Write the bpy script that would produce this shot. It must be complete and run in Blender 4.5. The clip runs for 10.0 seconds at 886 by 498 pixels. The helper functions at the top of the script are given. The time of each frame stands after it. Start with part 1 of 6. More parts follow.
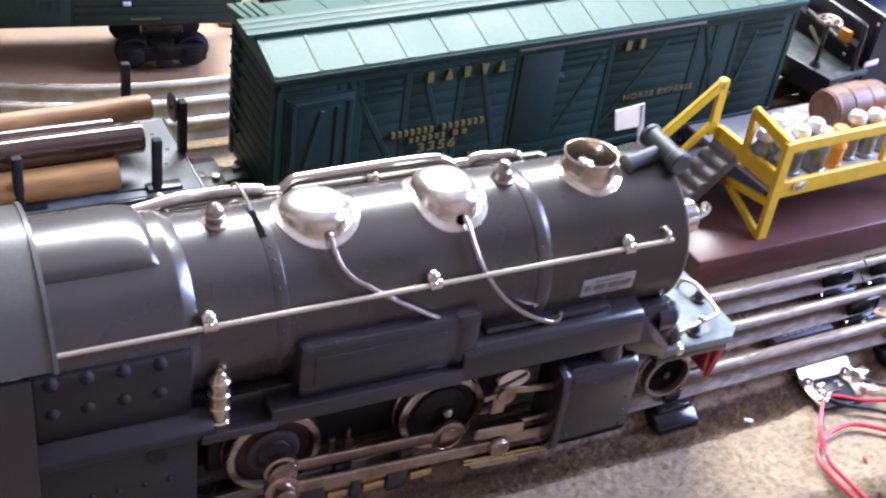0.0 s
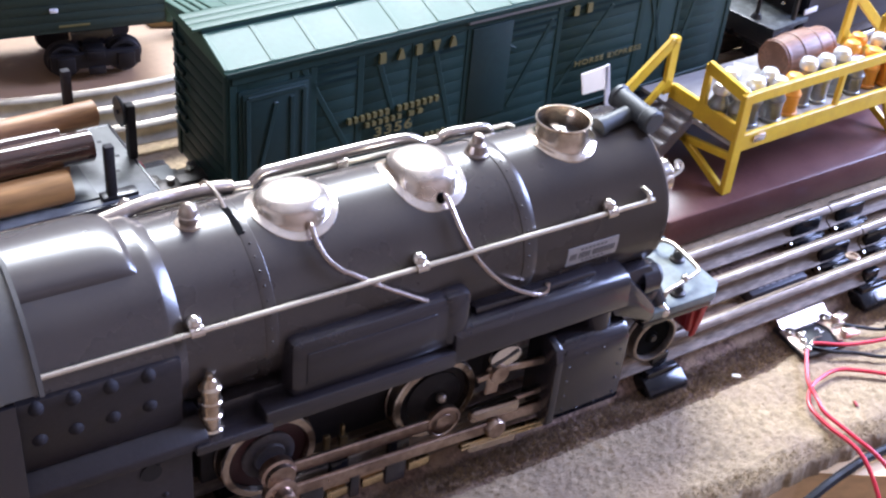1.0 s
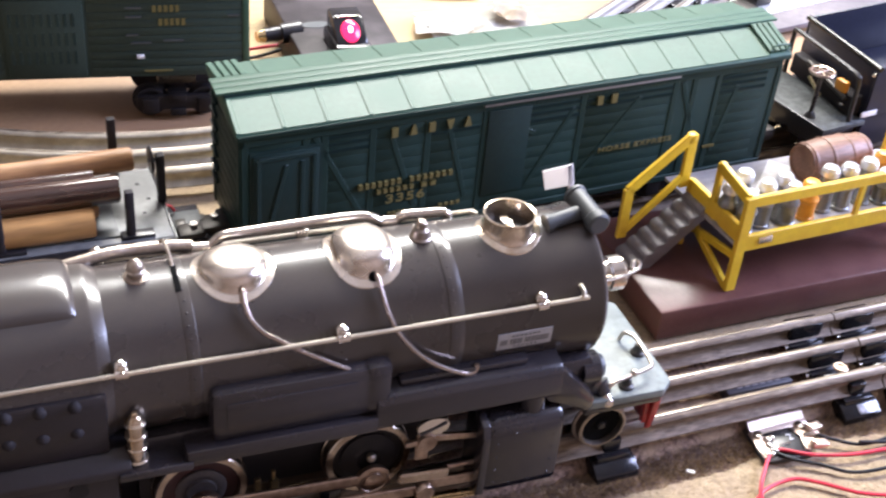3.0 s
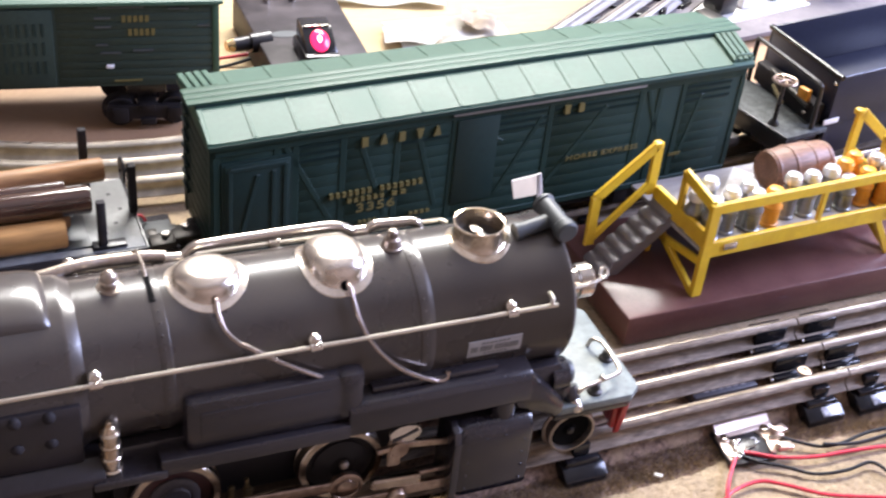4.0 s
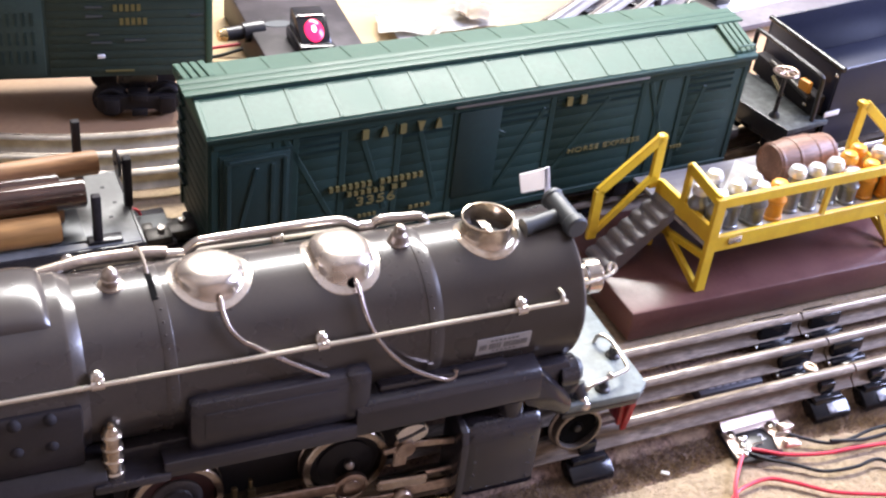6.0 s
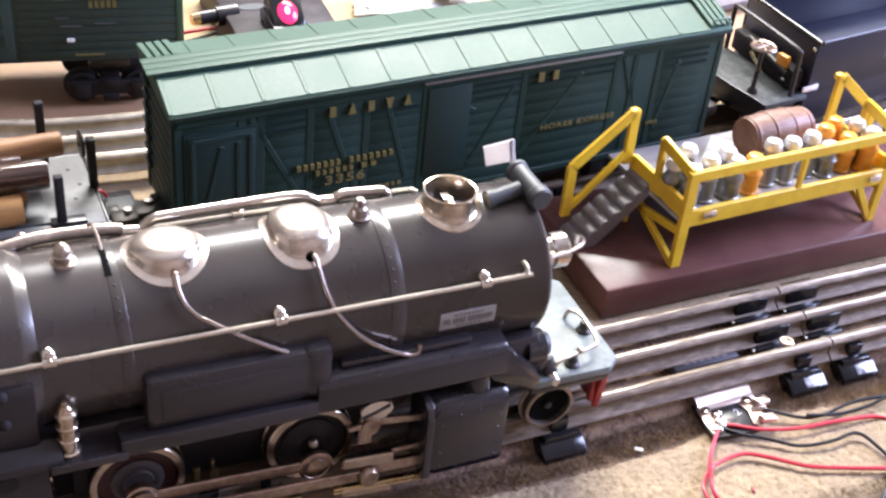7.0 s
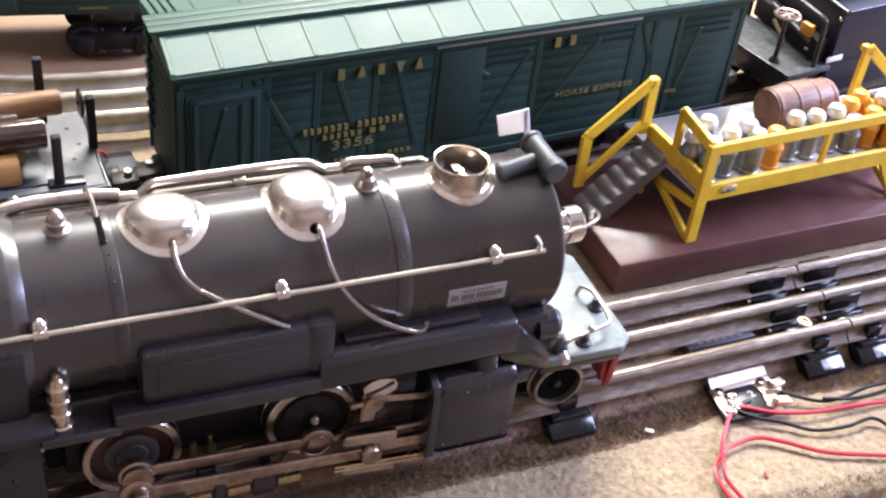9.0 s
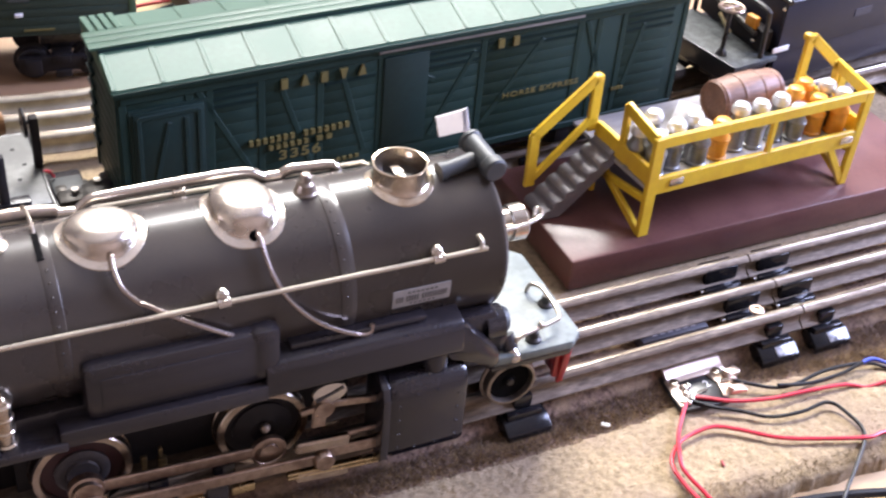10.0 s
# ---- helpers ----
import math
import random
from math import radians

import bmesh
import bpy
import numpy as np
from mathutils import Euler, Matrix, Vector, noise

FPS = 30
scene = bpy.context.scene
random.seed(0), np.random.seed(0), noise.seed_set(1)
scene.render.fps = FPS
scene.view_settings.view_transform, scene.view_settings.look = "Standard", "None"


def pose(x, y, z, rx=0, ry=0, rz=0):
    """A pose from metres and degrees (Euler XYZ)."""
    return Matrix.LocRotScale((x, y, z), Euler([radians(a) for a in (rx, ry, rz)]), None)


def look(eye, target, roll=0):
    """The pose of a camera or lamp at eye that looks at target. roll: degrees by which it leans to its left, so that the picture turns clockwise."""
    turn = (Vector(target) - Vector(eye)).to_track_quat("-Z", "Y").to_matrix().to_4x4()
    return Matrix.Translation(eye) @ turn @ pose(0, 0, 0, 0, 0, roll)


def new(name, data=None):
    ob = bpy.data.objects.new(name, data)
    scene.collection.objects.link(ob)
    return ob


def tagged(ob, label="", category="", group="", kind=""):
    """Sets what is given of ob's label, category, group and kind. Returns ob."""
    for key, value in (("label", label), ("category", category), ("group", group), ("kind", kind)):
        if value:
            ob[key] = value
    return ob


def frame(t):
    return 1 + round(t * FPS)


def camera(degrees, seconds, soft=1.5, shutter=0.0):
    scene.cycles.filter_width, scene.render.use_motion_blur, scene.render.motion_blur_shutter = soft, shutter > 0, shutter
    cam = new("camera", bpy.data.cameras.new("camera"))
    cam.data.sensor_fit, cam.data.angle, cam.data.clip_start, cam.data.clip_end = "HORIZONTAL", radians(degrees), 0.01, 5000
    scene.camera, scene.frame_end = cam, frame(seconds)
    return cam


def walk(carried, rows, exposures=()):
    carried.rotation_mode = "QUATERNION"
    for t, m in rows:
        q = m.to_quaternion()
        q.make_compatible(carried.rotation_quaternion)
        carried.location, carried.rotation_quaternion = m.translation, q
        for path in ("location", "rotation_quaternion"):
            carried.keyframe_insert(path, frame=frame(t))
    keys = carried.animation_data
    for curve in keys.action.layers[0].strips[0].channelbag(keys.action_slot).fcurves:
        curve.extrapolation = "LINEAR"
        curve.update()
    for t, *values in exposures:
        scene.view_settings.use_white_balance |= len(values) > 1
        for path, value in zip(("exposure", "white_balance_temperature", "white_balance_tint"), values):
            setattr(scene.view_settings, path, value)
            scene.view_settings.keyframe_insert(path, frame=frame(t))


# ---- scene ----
# ---- camera and walk ----
cam = camera(40.1, 10.0, soft=2.25, shutter=0.5)
PATH = [
    (0.0, -0.2677, -0.2594, 0.2935, 54.661, -7.264, -26.630),
    (0.5, -0.2780, -0.2422, 0.2837, 54.327, -5.816, -30.158),
    (1.0, -0.2768, -0.2460, 0.2839, 54.748, -4.863, -32.461),
    (1.5, -0.2772, -0.2493, 0.2910, 54.186, -5.166, -31.398),
    (2.0, -0.2600, -0.2712, 0.3033, 55.914, -5.422, -26.961),
    (2.5, -0.2431, -0.2895, 0.3110, 55.017, -6.859, -20.731),
    (2.7, -0.2243, -0.2910, 0.3145, 55.064, -5.232, -20.546),
    (3.8, -0.2149, -0.2985, 0.3265, 55.680, -5.231, -23.149),
    (4.0, -0.2208, -0.2963, 0.3234, 55.634, -5.433, -22.988),
    (4.5, -0.2257, -0.2863, 0.3182, 54.655, -5.762, -22.799),
    (5.0, -0.2179, -0.2866, 0.3206, 55.425, -5.830, -24.114),
    (5.5, -0.2237, -0.2887, 0.3212, 55.454, -5.832, -24.479),
    (5.7, -0.2275, -0.2848, 0.3203, 55.200, -6.045, -23.829),
    (6.8, -0.2148, -0.2893, 0.3147, 55.415, -5.748, -23.946),
    (7.0, -0.2133, -0.2897, 0.3116, 55.021, -5.294, -24.223),
    (7.5, -0.2061, -0.2862, 0.3111, 53.326, -5.682, -25.253),
    (8.0, -0.2062, -0.2868, 0.3082, 53.062, -5.988, -25.290),
    (8.5, -0.2091, -0.2820, 0.3097, 53.081, -6.515, -24.386),
    (9.0, -0.2075, -0.2761, 0.3069, 52.930, -6.108, -23.210),
    (9.5, -0.2010, -0.2747, 0.3087, 52.224, -5.693, -23.566),
    (10.0, -0.1976, -0.2835, 0.3058, 53.705, -4.581, -25.424),
]
walk(cam, [(t, pose(x, y, z, rx, ry, rz)) for t, x, y, z, rx, ry, rz in PATH], exposures=[(0.0, 0.40, 5830, 9), (1.0, 0.40, 5680, 10), (1.5, 0.40, 5830, 9), (2.2, 0.38, 6350, 9), (4.0, 0.31, 6520, 10), (7.0, 0.40, 6480, 11), (10.0, 0.40, 6480, 11)])

# ---- world and light ----
world = bpy.data.worlds.new("daylight")
world.use_nodes = True
scene.world = world
sky = world.node_tree.nodes.new("ShaderNodeTexSky")
sky.sky_type, sky.sun_disc, sky.sun_elevation, sky.sun_rotation = "NISHITA", False, radians(40), radians(20)
world.node_tree.links.new(sky.outputs[0], world.node_tree.nodes["Background"].inputs[0])
world.node_tree.nodes["Background"].inputs[1].default_value = 0.15


def window_lamp(name, eye, target, sx, sy, watts, colour):
    data = bpy.data.lights.new(name, "AREA")
    data.shape, data.size, data.size_y, data.energy, data.color = "RECTANGLE", sx, sy, watts, colour
    ob = new(name, data)
    ob.matrix_world = look(eye, target)
    return ob


window_lamp("window_light_north", (0.42, 0.90, 1.12), (-0.02, 0.0, 0.05), 1.05, 0.28, 53, (1.0, 0.975, 0.95))
window_lamp("window_light_east", (1.42, -0.22, 0.80), (0.0, 0.0, 0.0), 0.8, 0.8, 64, (0.57, 0.63, 1.0))

# ---- materials ----
MM = 0.001


def mat(name, base, rough=0.5, metal=0.0, vary=0.12, scale=400.0, bump=0.0, bump_scale=1500.0, spec=0.5, coat=0.0,
        second=None, second_scale=60.0, second_low=0.45, second_high=0.65, per_piece=0.0, rough_vary=0.08, stretch=(1, 1, 1)):
    """A node material: base colour varied at two scales, rough grain, fine relief."""
    m = bpy.data.materials.new(name)
    m.use_nodes = True
    nt = m.node_tree
    bs = nt.nodes["Principled BSDF"]
    tc = nt.nodes.new("ShaderNodeTexCoord")
    mp = nt.nodes.new("ShaderNodeMapping")
    mp.inputs["Scale"].default_value = stretch
    nt.links.new(tc.outputs["Object"], mp.inputs[0])
    n1 = nt.nodes.new("ShaderNodeTexNoise")
    n1.inputs["Scale"].default_value, n1.inputs["Detail"].default_value = scale, 6
    nt.links.new(mp.outputs[0], n1.inputs["Vector"])
    n2 = nt.nodes.new("ShaderNodeTexNoise")
    n2.inputs["Scale"].default_value, n2.inputs["Detail"].default_value = second_scale, 5
    nt.links.new(mp.outputs[0], n2.inputs["Vector"])
    dark = tuple(c * (1 - vary) for c in base)
    light = tuple(min(1, c * (1 + vary)) for c in base)
    r1 = nt.nodes.new("ShaderNodeValToRGB")
    r1.color_ramp.elements[0].position, r1.color_ramp.elements[1].position = 0.3, 0.7
    r1.color_ramp.elements[0].color, r1.color_ramp.elements[1].color = (*dark, 1), (*light, 1)
    nt.links.new(n1.outputs["Fac"], r1.inputs[0])
    r2 = nt.nodes.new("ShaderNodeValToRGB")
    r2.color_ramp.elements[0].position, r2.color_ramp.elements[1].position = second_low, second_high
    nt.links.new(n2.outputs["Fac"], r2.inputs[0])
    mix = nt.nodes.new("ShaderNodeMix")
    mix.data_type = "RGBA"
    nt.links.new(r2.outputs[0], mix.inputs["Factor"])
    nt.links.new(r1.outputs[0], mix.inputs["A"])
    sec = second if second else tuple(c * (1 - vary * 0.6) for c in base)
    mix.inputs["B"].default_value = (*sec, 1)
    out = mix.outputs["Result"]
    if per_piece:
        oi = nt.nodes.new("ShaderNodeObjectInfo")
        hsv = nt.nodes.new("ShaderNodeHueSaturation")
        mr = nt.nodes.new("ShaderNodeMapRange")
        mr.inputs["To Min"].default_value, mr.inputs["To Max"].default_value = 1 - per_piece, 1 + per_piece
        nt.links.new(oi.outputs["Random"], mr.inputs["Value"])
        nt.links.new(mr.outputs[0], hsv.inputs["Value"])
        nt.links.new(out, hsv.inputs["Color"])
        out = hsv.outputs[0]
    nt.links.new(out, bs.inputs["Base Color"])
    rr = nt.nodes.new("ShaderNodeMapRange")
    rr.inputs["To Min"].default_value, rr.inputs["To Max"].default_value = max(0.02, rough - rough_vary), min(1, rough + rough_vary)
    nt.links.new(n2.outputs["Fac"], rr.inputs["Value"])
    nt.links.new(rr.outputs[0], bs.inputs["Roughness"])
    bs.inputs["Metallic"].default_value = metal
    bs.inputs["Specular IOR Level"].default_value = spec
    bs.inputs["Coat Weight"].default_value = coat
    bs.inputs["Coat Roughness"].default_value = 0.09
    if bump:
        n3 = nt.nodes.new("ShaderNodeTexNoise")
        n3.inputs["Scale"].default_value, n3.inputs["Detail"].default_value = bump_scale, 4
        nt.links.new(mp.outputs[0], n3.inputs["Vector"])
        bp = nt.nodes.new("ShaderNodeBump")
        bp.inputs["Strength"].default_value, bp.inputs["Distance"].default_value = bump, 0.0004
        nt.links.new(n3.outputs["Fac"], bp.inputs["Height"])
        nt.links.new(bp.outputs[0], bs.inputs["Normal"])
    return m


BLACK_PAINT = mat("black_enamel", (0.045, 0.037, 0.033), 0.28, 0, 0.12, 900, 0.03, 2500, second=(0.052, 0.043, 0.037), second_scale=40, rough_vary=0.06, spec=0.6, coat=0.3)
FIRE_BLACK = mat("dark_fire_box_black", (0.017, 0.014, 0.016), 0.36, 0, 0.25, 600, 0.12, 1600, spec=0.5)
# boiler black made paler: the stronger light on the cab is in the colour
CAB_LIT_BLACK = mat("lit_black_cab_enamel", (0.082, 0.078, 0.069), 0.34, 0, 0.12, 900, 0.03, 2500, rough_vary=0.06, spec=0.6, coat=0.2)
BLACK_CAST = mat("black_casting", (0.0215, 0.0185, 0.0215), 0.23, 0, 0.2, 700, 0.06, 1800, spec=0.75)
GLOSS_CAST = mat("glossy_black_casting", (0.020, 0.017, 0.019), 0.17, 0, 0.2, 700, 0.05, 1800, spec=0.9)
WHEEL_BLACK = mat("sooty_black_wheel", (0.013, 0.011, 0.012), 0.5, 0, 0.2, 700, 0.10, 1800, spec=0.3)
DULL_BLACK = mat("dull_black_casting", (0.027, 0.024, 0.026), 0.68, 0, 0.2, 700, 0.10, 1800, spec=0.18)
ROD_STEEL = mat("brown_tinted_rod_steel", (0.46, 0.355, 0.285), 0.30, 1, 0.15, 700, 0.06, second=(0.26, 0.19, 0.15), second_scale=140)
BLACK_PLASTIC = mat("black_plastic", (0.018, 0.017, 0.019), 0.3, 0, 0.2, 600, 0.06, 1500)
GLOSS_BLACK = mat("glossy_black_plastic", (0.010, 0.010, 0.012), 0.17, 0, 0.2, 600)
DARK_METAL = mat("dark_oxidised_metal", (0.06, 0.055, 0.05), 0.45, 0.7, 0.2, 700, 0.08)
HAND_RAIL = mat("dull_bright_wire", (0.74, 0.69, 0.58), 0.30, 1, 0.08, 700, 0.04)
NICKEL = mat("nickel", (0.70, 0.65, 0.58), 0.20, 1, 0.08, 500, 0.05, 900, second=(0.60, 0.50, 0.40), second_scale=90, second_low=0.55, second_high=0.85)
DOME_NICKEL = mat("brushed_nickel_dome", (0.74, 0.665, 0.57), 0.27, 1, 0.10, 500, 0.04, 900, second=(0.57, 0.48, 0.38), second_scale=70, second_low=0.52, second_high=0.85)
TYRE = mat("polished_wheel_tyre", (0.56, 0.47, 0.38), 0.24, 1, 0.12, 700, 0.06, second=(0.40, 0.32, 0.25), second_scale=140)
BOSS_GREY = mat("worn_grey_wheel_boss", (0.055, 0.048, 0.050), 0.5, 0, 0.25, 700, 0.12, spec=0.4)
SAND_PIPE = mat("pinkish_nickel_wire", (0.50, 0.42, 0.37), 0.26, 1, 0.12, 700, 0.05)
TARNISHED = mat("tarnished_nickel", (0.30, 0.25, 0.21), 0.38, 0.9, 0.15, 700, 0.08)
DULL_NICKEL = mat("dull_nickel", (0.52, 0.45, 0.38), 0.36, 1, 0.12, 700, 0.08, second=(0.34, 0.27, 0.21), second_scale=140)
RAIL_STEEL = mat("oxidised_tinplate_rail", (0.195, 0.153, 0.116), 0.55, 0.15, 0.45, 900, 0.6, second=(0.120, 0.088, 0.064), second_scale=200, second_low=0.46, second_high=0.66, stretch=(0.22, 1, 1), spec=0.2)
# tinplate lightened by the bounced light that falls on the curved rails
RAIL_BOUNCE_LIT = mat("bounce_lit_tinplate_rail", (0.41, 0.365, 0.285), 0.5, 0.3, 0.2, 200, 0.08, second=(0.28, 0.245, 0.185), second_scale=40, spec=0.35)
RAIL_BRIGHT = mat("bright_silver_rail", (0.62, 0.60, 0.58), 0.36, 0.8, 0.2, 700, 0.1, second=(0.45, 0.42, 0.40), second_scale=120, stretch=(0.1, 1, 1))
RAIL_HEAD = mat("worn_rail_head", (0.38, 0.33, 0.27), 0.30, 0.9, 0.3, 700, 0.2, second=(0.15, 0.12, 0.092), second_scale=240, second_low=0.44, second_high=0.62, stretch=(0.10, 1, 1))
TRACK_GREY = mat("dull_grey_track", (0.20, 0.20, 0.20), 0.5, 0.3, 0.12, 700)
STACK = mat("tarnished_stack", (0.72, 0.62, 0.49), 0.21, 0.95, 0.15, 500, 0.06, 900, second=(0.50, 0.38, 0.26), second_scale=120)
FLAT_DECK = mat("grey_flat_car_deck", (0.15, 0.154, 0.150), 0.5, 0, 0.2, 300, 0.05, second=(0.10, 0.10, 0.10), second_scale=45)
OLD_BRASS = mat("dark_old_brass", (0.26, 0.19, 0.095), 0.4, 1, 0.2, 700, 0.1)
# pale colour of the highlights painted on two glossy tie ends
TIE_GLINT = mat("painted_tie_glint", (0.50, 0.50, 0.52), 0.4, 0.3, 0.35, 500, 0.2, second=(0.12, 0.12, 0.13), second_scale=300)
TIE_TOP = mat("dull_blue_black_tie", (0.040, 0.037, 0.046), 0.5, 0, 0.2, 600, 0.06)
WORN_PAINT = mat("worn_pale_lettering", (0.22, 0.20, 0.21), 0.6, 0, 0.2, 600)
BRASS = mat("tarnished_brass", (0.66, 0.51, 0.28), 0.27, 1, 0.15, 700, 0.05)
# near-black that paints the shade inside openings; also the pilot wheel discs
DEAD_BLACK = mat("dull_dead_black", (0.006, 0.006, 0.006), 0.95, 0, 0.2, 600, spec=0.05)
PLATE_MARK = mat("faded_plate_lettering", (0.12, 0.115, 0.115), 0.5, 0, 0.2, 600)
PLATE_GREY = mat("dull_silver_plate", (0.35, 0.335, 0.325), 0.42, 0.3, 0.10, 500)
WHITE_PAINT = mat("white_paint", (0.78, 0.76, 0.76), 0.45, 0, 0.05, 500)
TAN_FIBRE = mat("tan_felt_fibre", (0.34, 0.235, 0.125), 0.95, 0, 0.45, 700, spec=0.1)
GREY_FIBRE = mat("grey_brown_felt_fibre", (0.40, 0.33, 0.285), 0.95, 0, 0.5, 300, spec=0.1)
DARK_FIBRE = mat("dark_brown_felt_fibre", (0.20, 0.140, 0.112), 0.95, 0, 0.5, 600, spec=0.1)
GREY_PAINT = mat("grey_paint", (0.056, 0.062, 0.065), 0.5, 0, 0.12, 700, 0.05)
DECK_GREY = mat("pale_grey_deck", (0.160, 0.182, 0.170), 0.5, 0, 0.22, 300, 0.08, second=(0.105, 0.120, 0.114), second_scale=110, second_low=0.5, second_high=0.75)
RED_PLASTIC = mat("red_plastic", (0.33, 0.026, 0.026), 0.35, 0, 0.12, 500)
WHEEL_RED = mat("dark_red_wheel", (0.036, 0.008, 0.009), 0.45, 0, 0.2, 500)
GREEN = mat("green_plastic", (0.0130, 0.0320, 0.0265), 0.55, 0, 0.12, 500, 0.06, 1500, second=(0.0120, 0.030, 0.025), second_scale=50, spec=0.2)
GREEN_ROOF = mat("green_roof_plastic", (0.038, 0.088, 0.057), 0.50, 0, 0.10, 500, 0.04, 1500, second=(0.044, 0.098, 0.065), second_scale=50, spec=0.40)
# back stock car's green, with the haze of glare over it mixed in
GREEN_HAZY = mat("hazy_green_plastic", (0.026, 0.042, 0.034), 0.5, 0, 0.12, 500, 0.06, 1500, spec=0.25)
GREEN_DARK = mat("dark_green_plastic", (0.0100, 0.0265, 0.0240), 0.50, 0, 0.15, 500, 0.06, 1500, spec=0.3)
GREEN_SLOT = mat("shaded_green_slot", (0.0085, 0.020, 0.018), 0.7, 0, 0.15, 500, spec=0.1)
GOLD = mat("gold_lettering", (0.135, 0.112, 0.036), 0.5, 0, 0.10, 700)
YELLOW = mat("yellow_enamel", (0.74, 0.50, 0.035), 0.33, 0, 0.06, 500, 0.04, 1200, second=(0.66, 0.41, 0.03), second_scale=80)
BROWN_BASE = mat("brown_enamel_base", (0.124, 0.054, 0.049), 0.32, 0, 0.12, 500, 0.05, 900, second=(0.145, 0.066, 0.057), second_scale=50)
CAR_RED = mat("dull_red_plastic", (0.085, 0.026, 0.026), 0.5, 0, 0.2, 300, 0.05)
RIB_RED = mat("faded_red_plastic", (0.20, 0.10, 0.10), 0.5, 0, 0.2, 300)
STRIP_GREY = mat("flat_lilac_grey_paint", (0.20, 0.18, 0.185), 0.8, 0, 0.12, 200, second=(0.16, 0.145, 0.15), second_scale=20, spec=0.15)
STAIR_GREY = mat("grey_stair_plastic", (0.19, 0.18, 0.195), 0.42, 0, 0.12, 600, 0.06)
DECK_WOOD = mat("grey_brown_deck", (0.38, 0.36, 0.35), 0.22, 0, 0.12, 400, 0.10, 1200, stretch=(0.2, 1, 1))
# near-white for the patch of glare painted on the platform deck
GLARE_WHITE = mat("painted_deck_glare", (0.66, 0.64, 0.63), 0.3, 0, 0.15, 300, 0.05, second=(0.5, 0.48, 0.47), second_scale=60)
CAN_GREY = mat("grey_can_metal", (0.27, 0.275, 0.28), 0.30, 0.55, 0.12, 500, 0.05, per_piece=0.18)
CAN_ORANGE = mat("orange_can_plastic", (0.80, 0.34, 0.035), 0.4, 0, 0.08, 500, 0.04, per_piece=0.08)
CAN_LID = mat("silver_can_lid", (0.66, 0.66, 0.67), 0.3, 0.4, 0.08, 500, 0.04)
BARREL = mat("brown_barrel_wood", (0.205, 0.105, 0.066), 0.5, 0, 0.35, 900, 0.3, 1600, second=(0.14, 0.068, 0.042), second_scale=140, stretch=(1, 1, 0.15))
LOG_RED = mat("reddish_log", (0.31, 0.160, 0.066), 0.5, 0, 0.35, 600, 0.3, 1500, second=(0.19, 0.088, 0.036), second_scale=170, stretch=(0.12, 1, 1))
LOG_DARK = mat("dark_stained_log", (0.042, 0.019, 0.012), 0.13, 0, 0.3, 600, 0.05, 1500, second=(0.075, 0.034, 0.021), second_scale=150, stretch=(0.12, 1, 1), rough_vary=0.03, spec=0.7, coat=0.5)
LOG_YELLOW = mat("yellow_pine_log", (0.36, 0.190, 0.066), 0.42, 0, 0.25, 600, 0.12, 1500, second=(0.27, 0.130, 0.045), second_scale=150, stretch=(0.12, 1, 1))
BOARD = mat("brown_hardboard", (0.36, 0.222, 0.118), 0.55, 0, 0.12, 300, 0.06, 1500, second=(0.275, 0.165, 0.095), second_scale=9)
PLYWOOD = mat("pale_plywood", (0.45, 0.33, 0.165), 0.5, 0, 0.10, 300, 0.06, 900, second=(0.37, 0.255, 0.12), second_scale=14, stretch=(0.25, 1, 1))
TABLE_WOOD = mat("warm_pine_table", (0.72, 0.49, 0.25), 0.45, 0, 0.10, 300, 0.06, 900, second=(0.62, 0.39, 0.18), second_scale=18, stretch=(0.2, 1, 1))
ROADBED = mat("brown_felt_roadbed", (0.195, 0.130, 0.098), 0.95, 0, 0.65, 620, 1.0, 1300, second=(0.30, 0.212, 0.138), second_scale=90, second_low=0.46, second_high=0.66, spec=0.1)
CARPET = mat("beige_carpet", (0.322, 0.247, 0.155), 0.95, 0, 0.28, 420, 0.7, 1500, second=(0.265, 0.198, 0.140), second_scale=26, spec=0.1)
PAPER = mat("white_paper", (0.62, 0.60, 0.55), 0.7, 0, 0.05, 200)
TAN_PAPER = mat("tan_kraft_paper", (0.52, 0.44, 0.35), 0.7, 0, 0.06, 200)
RED_WIRE = mat("red_wire_insulation", (0.58, 0.026, 0.05), 0.38, 0, 0.08, 500)
BLACK_WIRE = mat("black_wire_insulation", (0.012, 0.012, 0.014), 0.42, 0, 0.15, 500, spec=0.3)
BLUE_WIRE = mat("blue_wire_insulation", (0.05, 0.08, 0.42), 0.4, 0, 0.1, 500)
CONTROL_GREY = mat("dark_grey_controller", (0.024, 0.019, 0.022), 0.5, 0, 0.3, 120, 0.12, 1200, second=(0.062, 0.051, 0.055), second_scale=45, second_low=0.46, second_high=0.70, spec=0.25)
WALL_PAINT = mat("cream_wall_paint", (0.34, 0.31, 0.27), 0.8, 0, 0.04, 6, second_scale=2)
PALE_WALL = mat("tan_wall_paint", (0.36, 0.31, 0.265), 0.8, 0, 0.04, 6, second_scale=2)
DIM_WALL = mat("brown_wall_panel", (0.27, 0.21, 0.18), 0.7, 0, 0.08, 12, second_scale=2)
CEIL_PAINT = mat("white_ceiling_paint", (0.66, 0.635, 0.61), 0.85, 0, 0.03, 6, second_scale=2)
FLOOR_MAT = mat("brown_floor_carpet", (0.24, 0.185, 0.14), 0.95, 0, 0.2, 90, second_scale=8)
NAVY = mat("dark_navy_plastic", (0.018, 0.021, 0.040), 0.38, 0, 0.15, 500, 0.05)
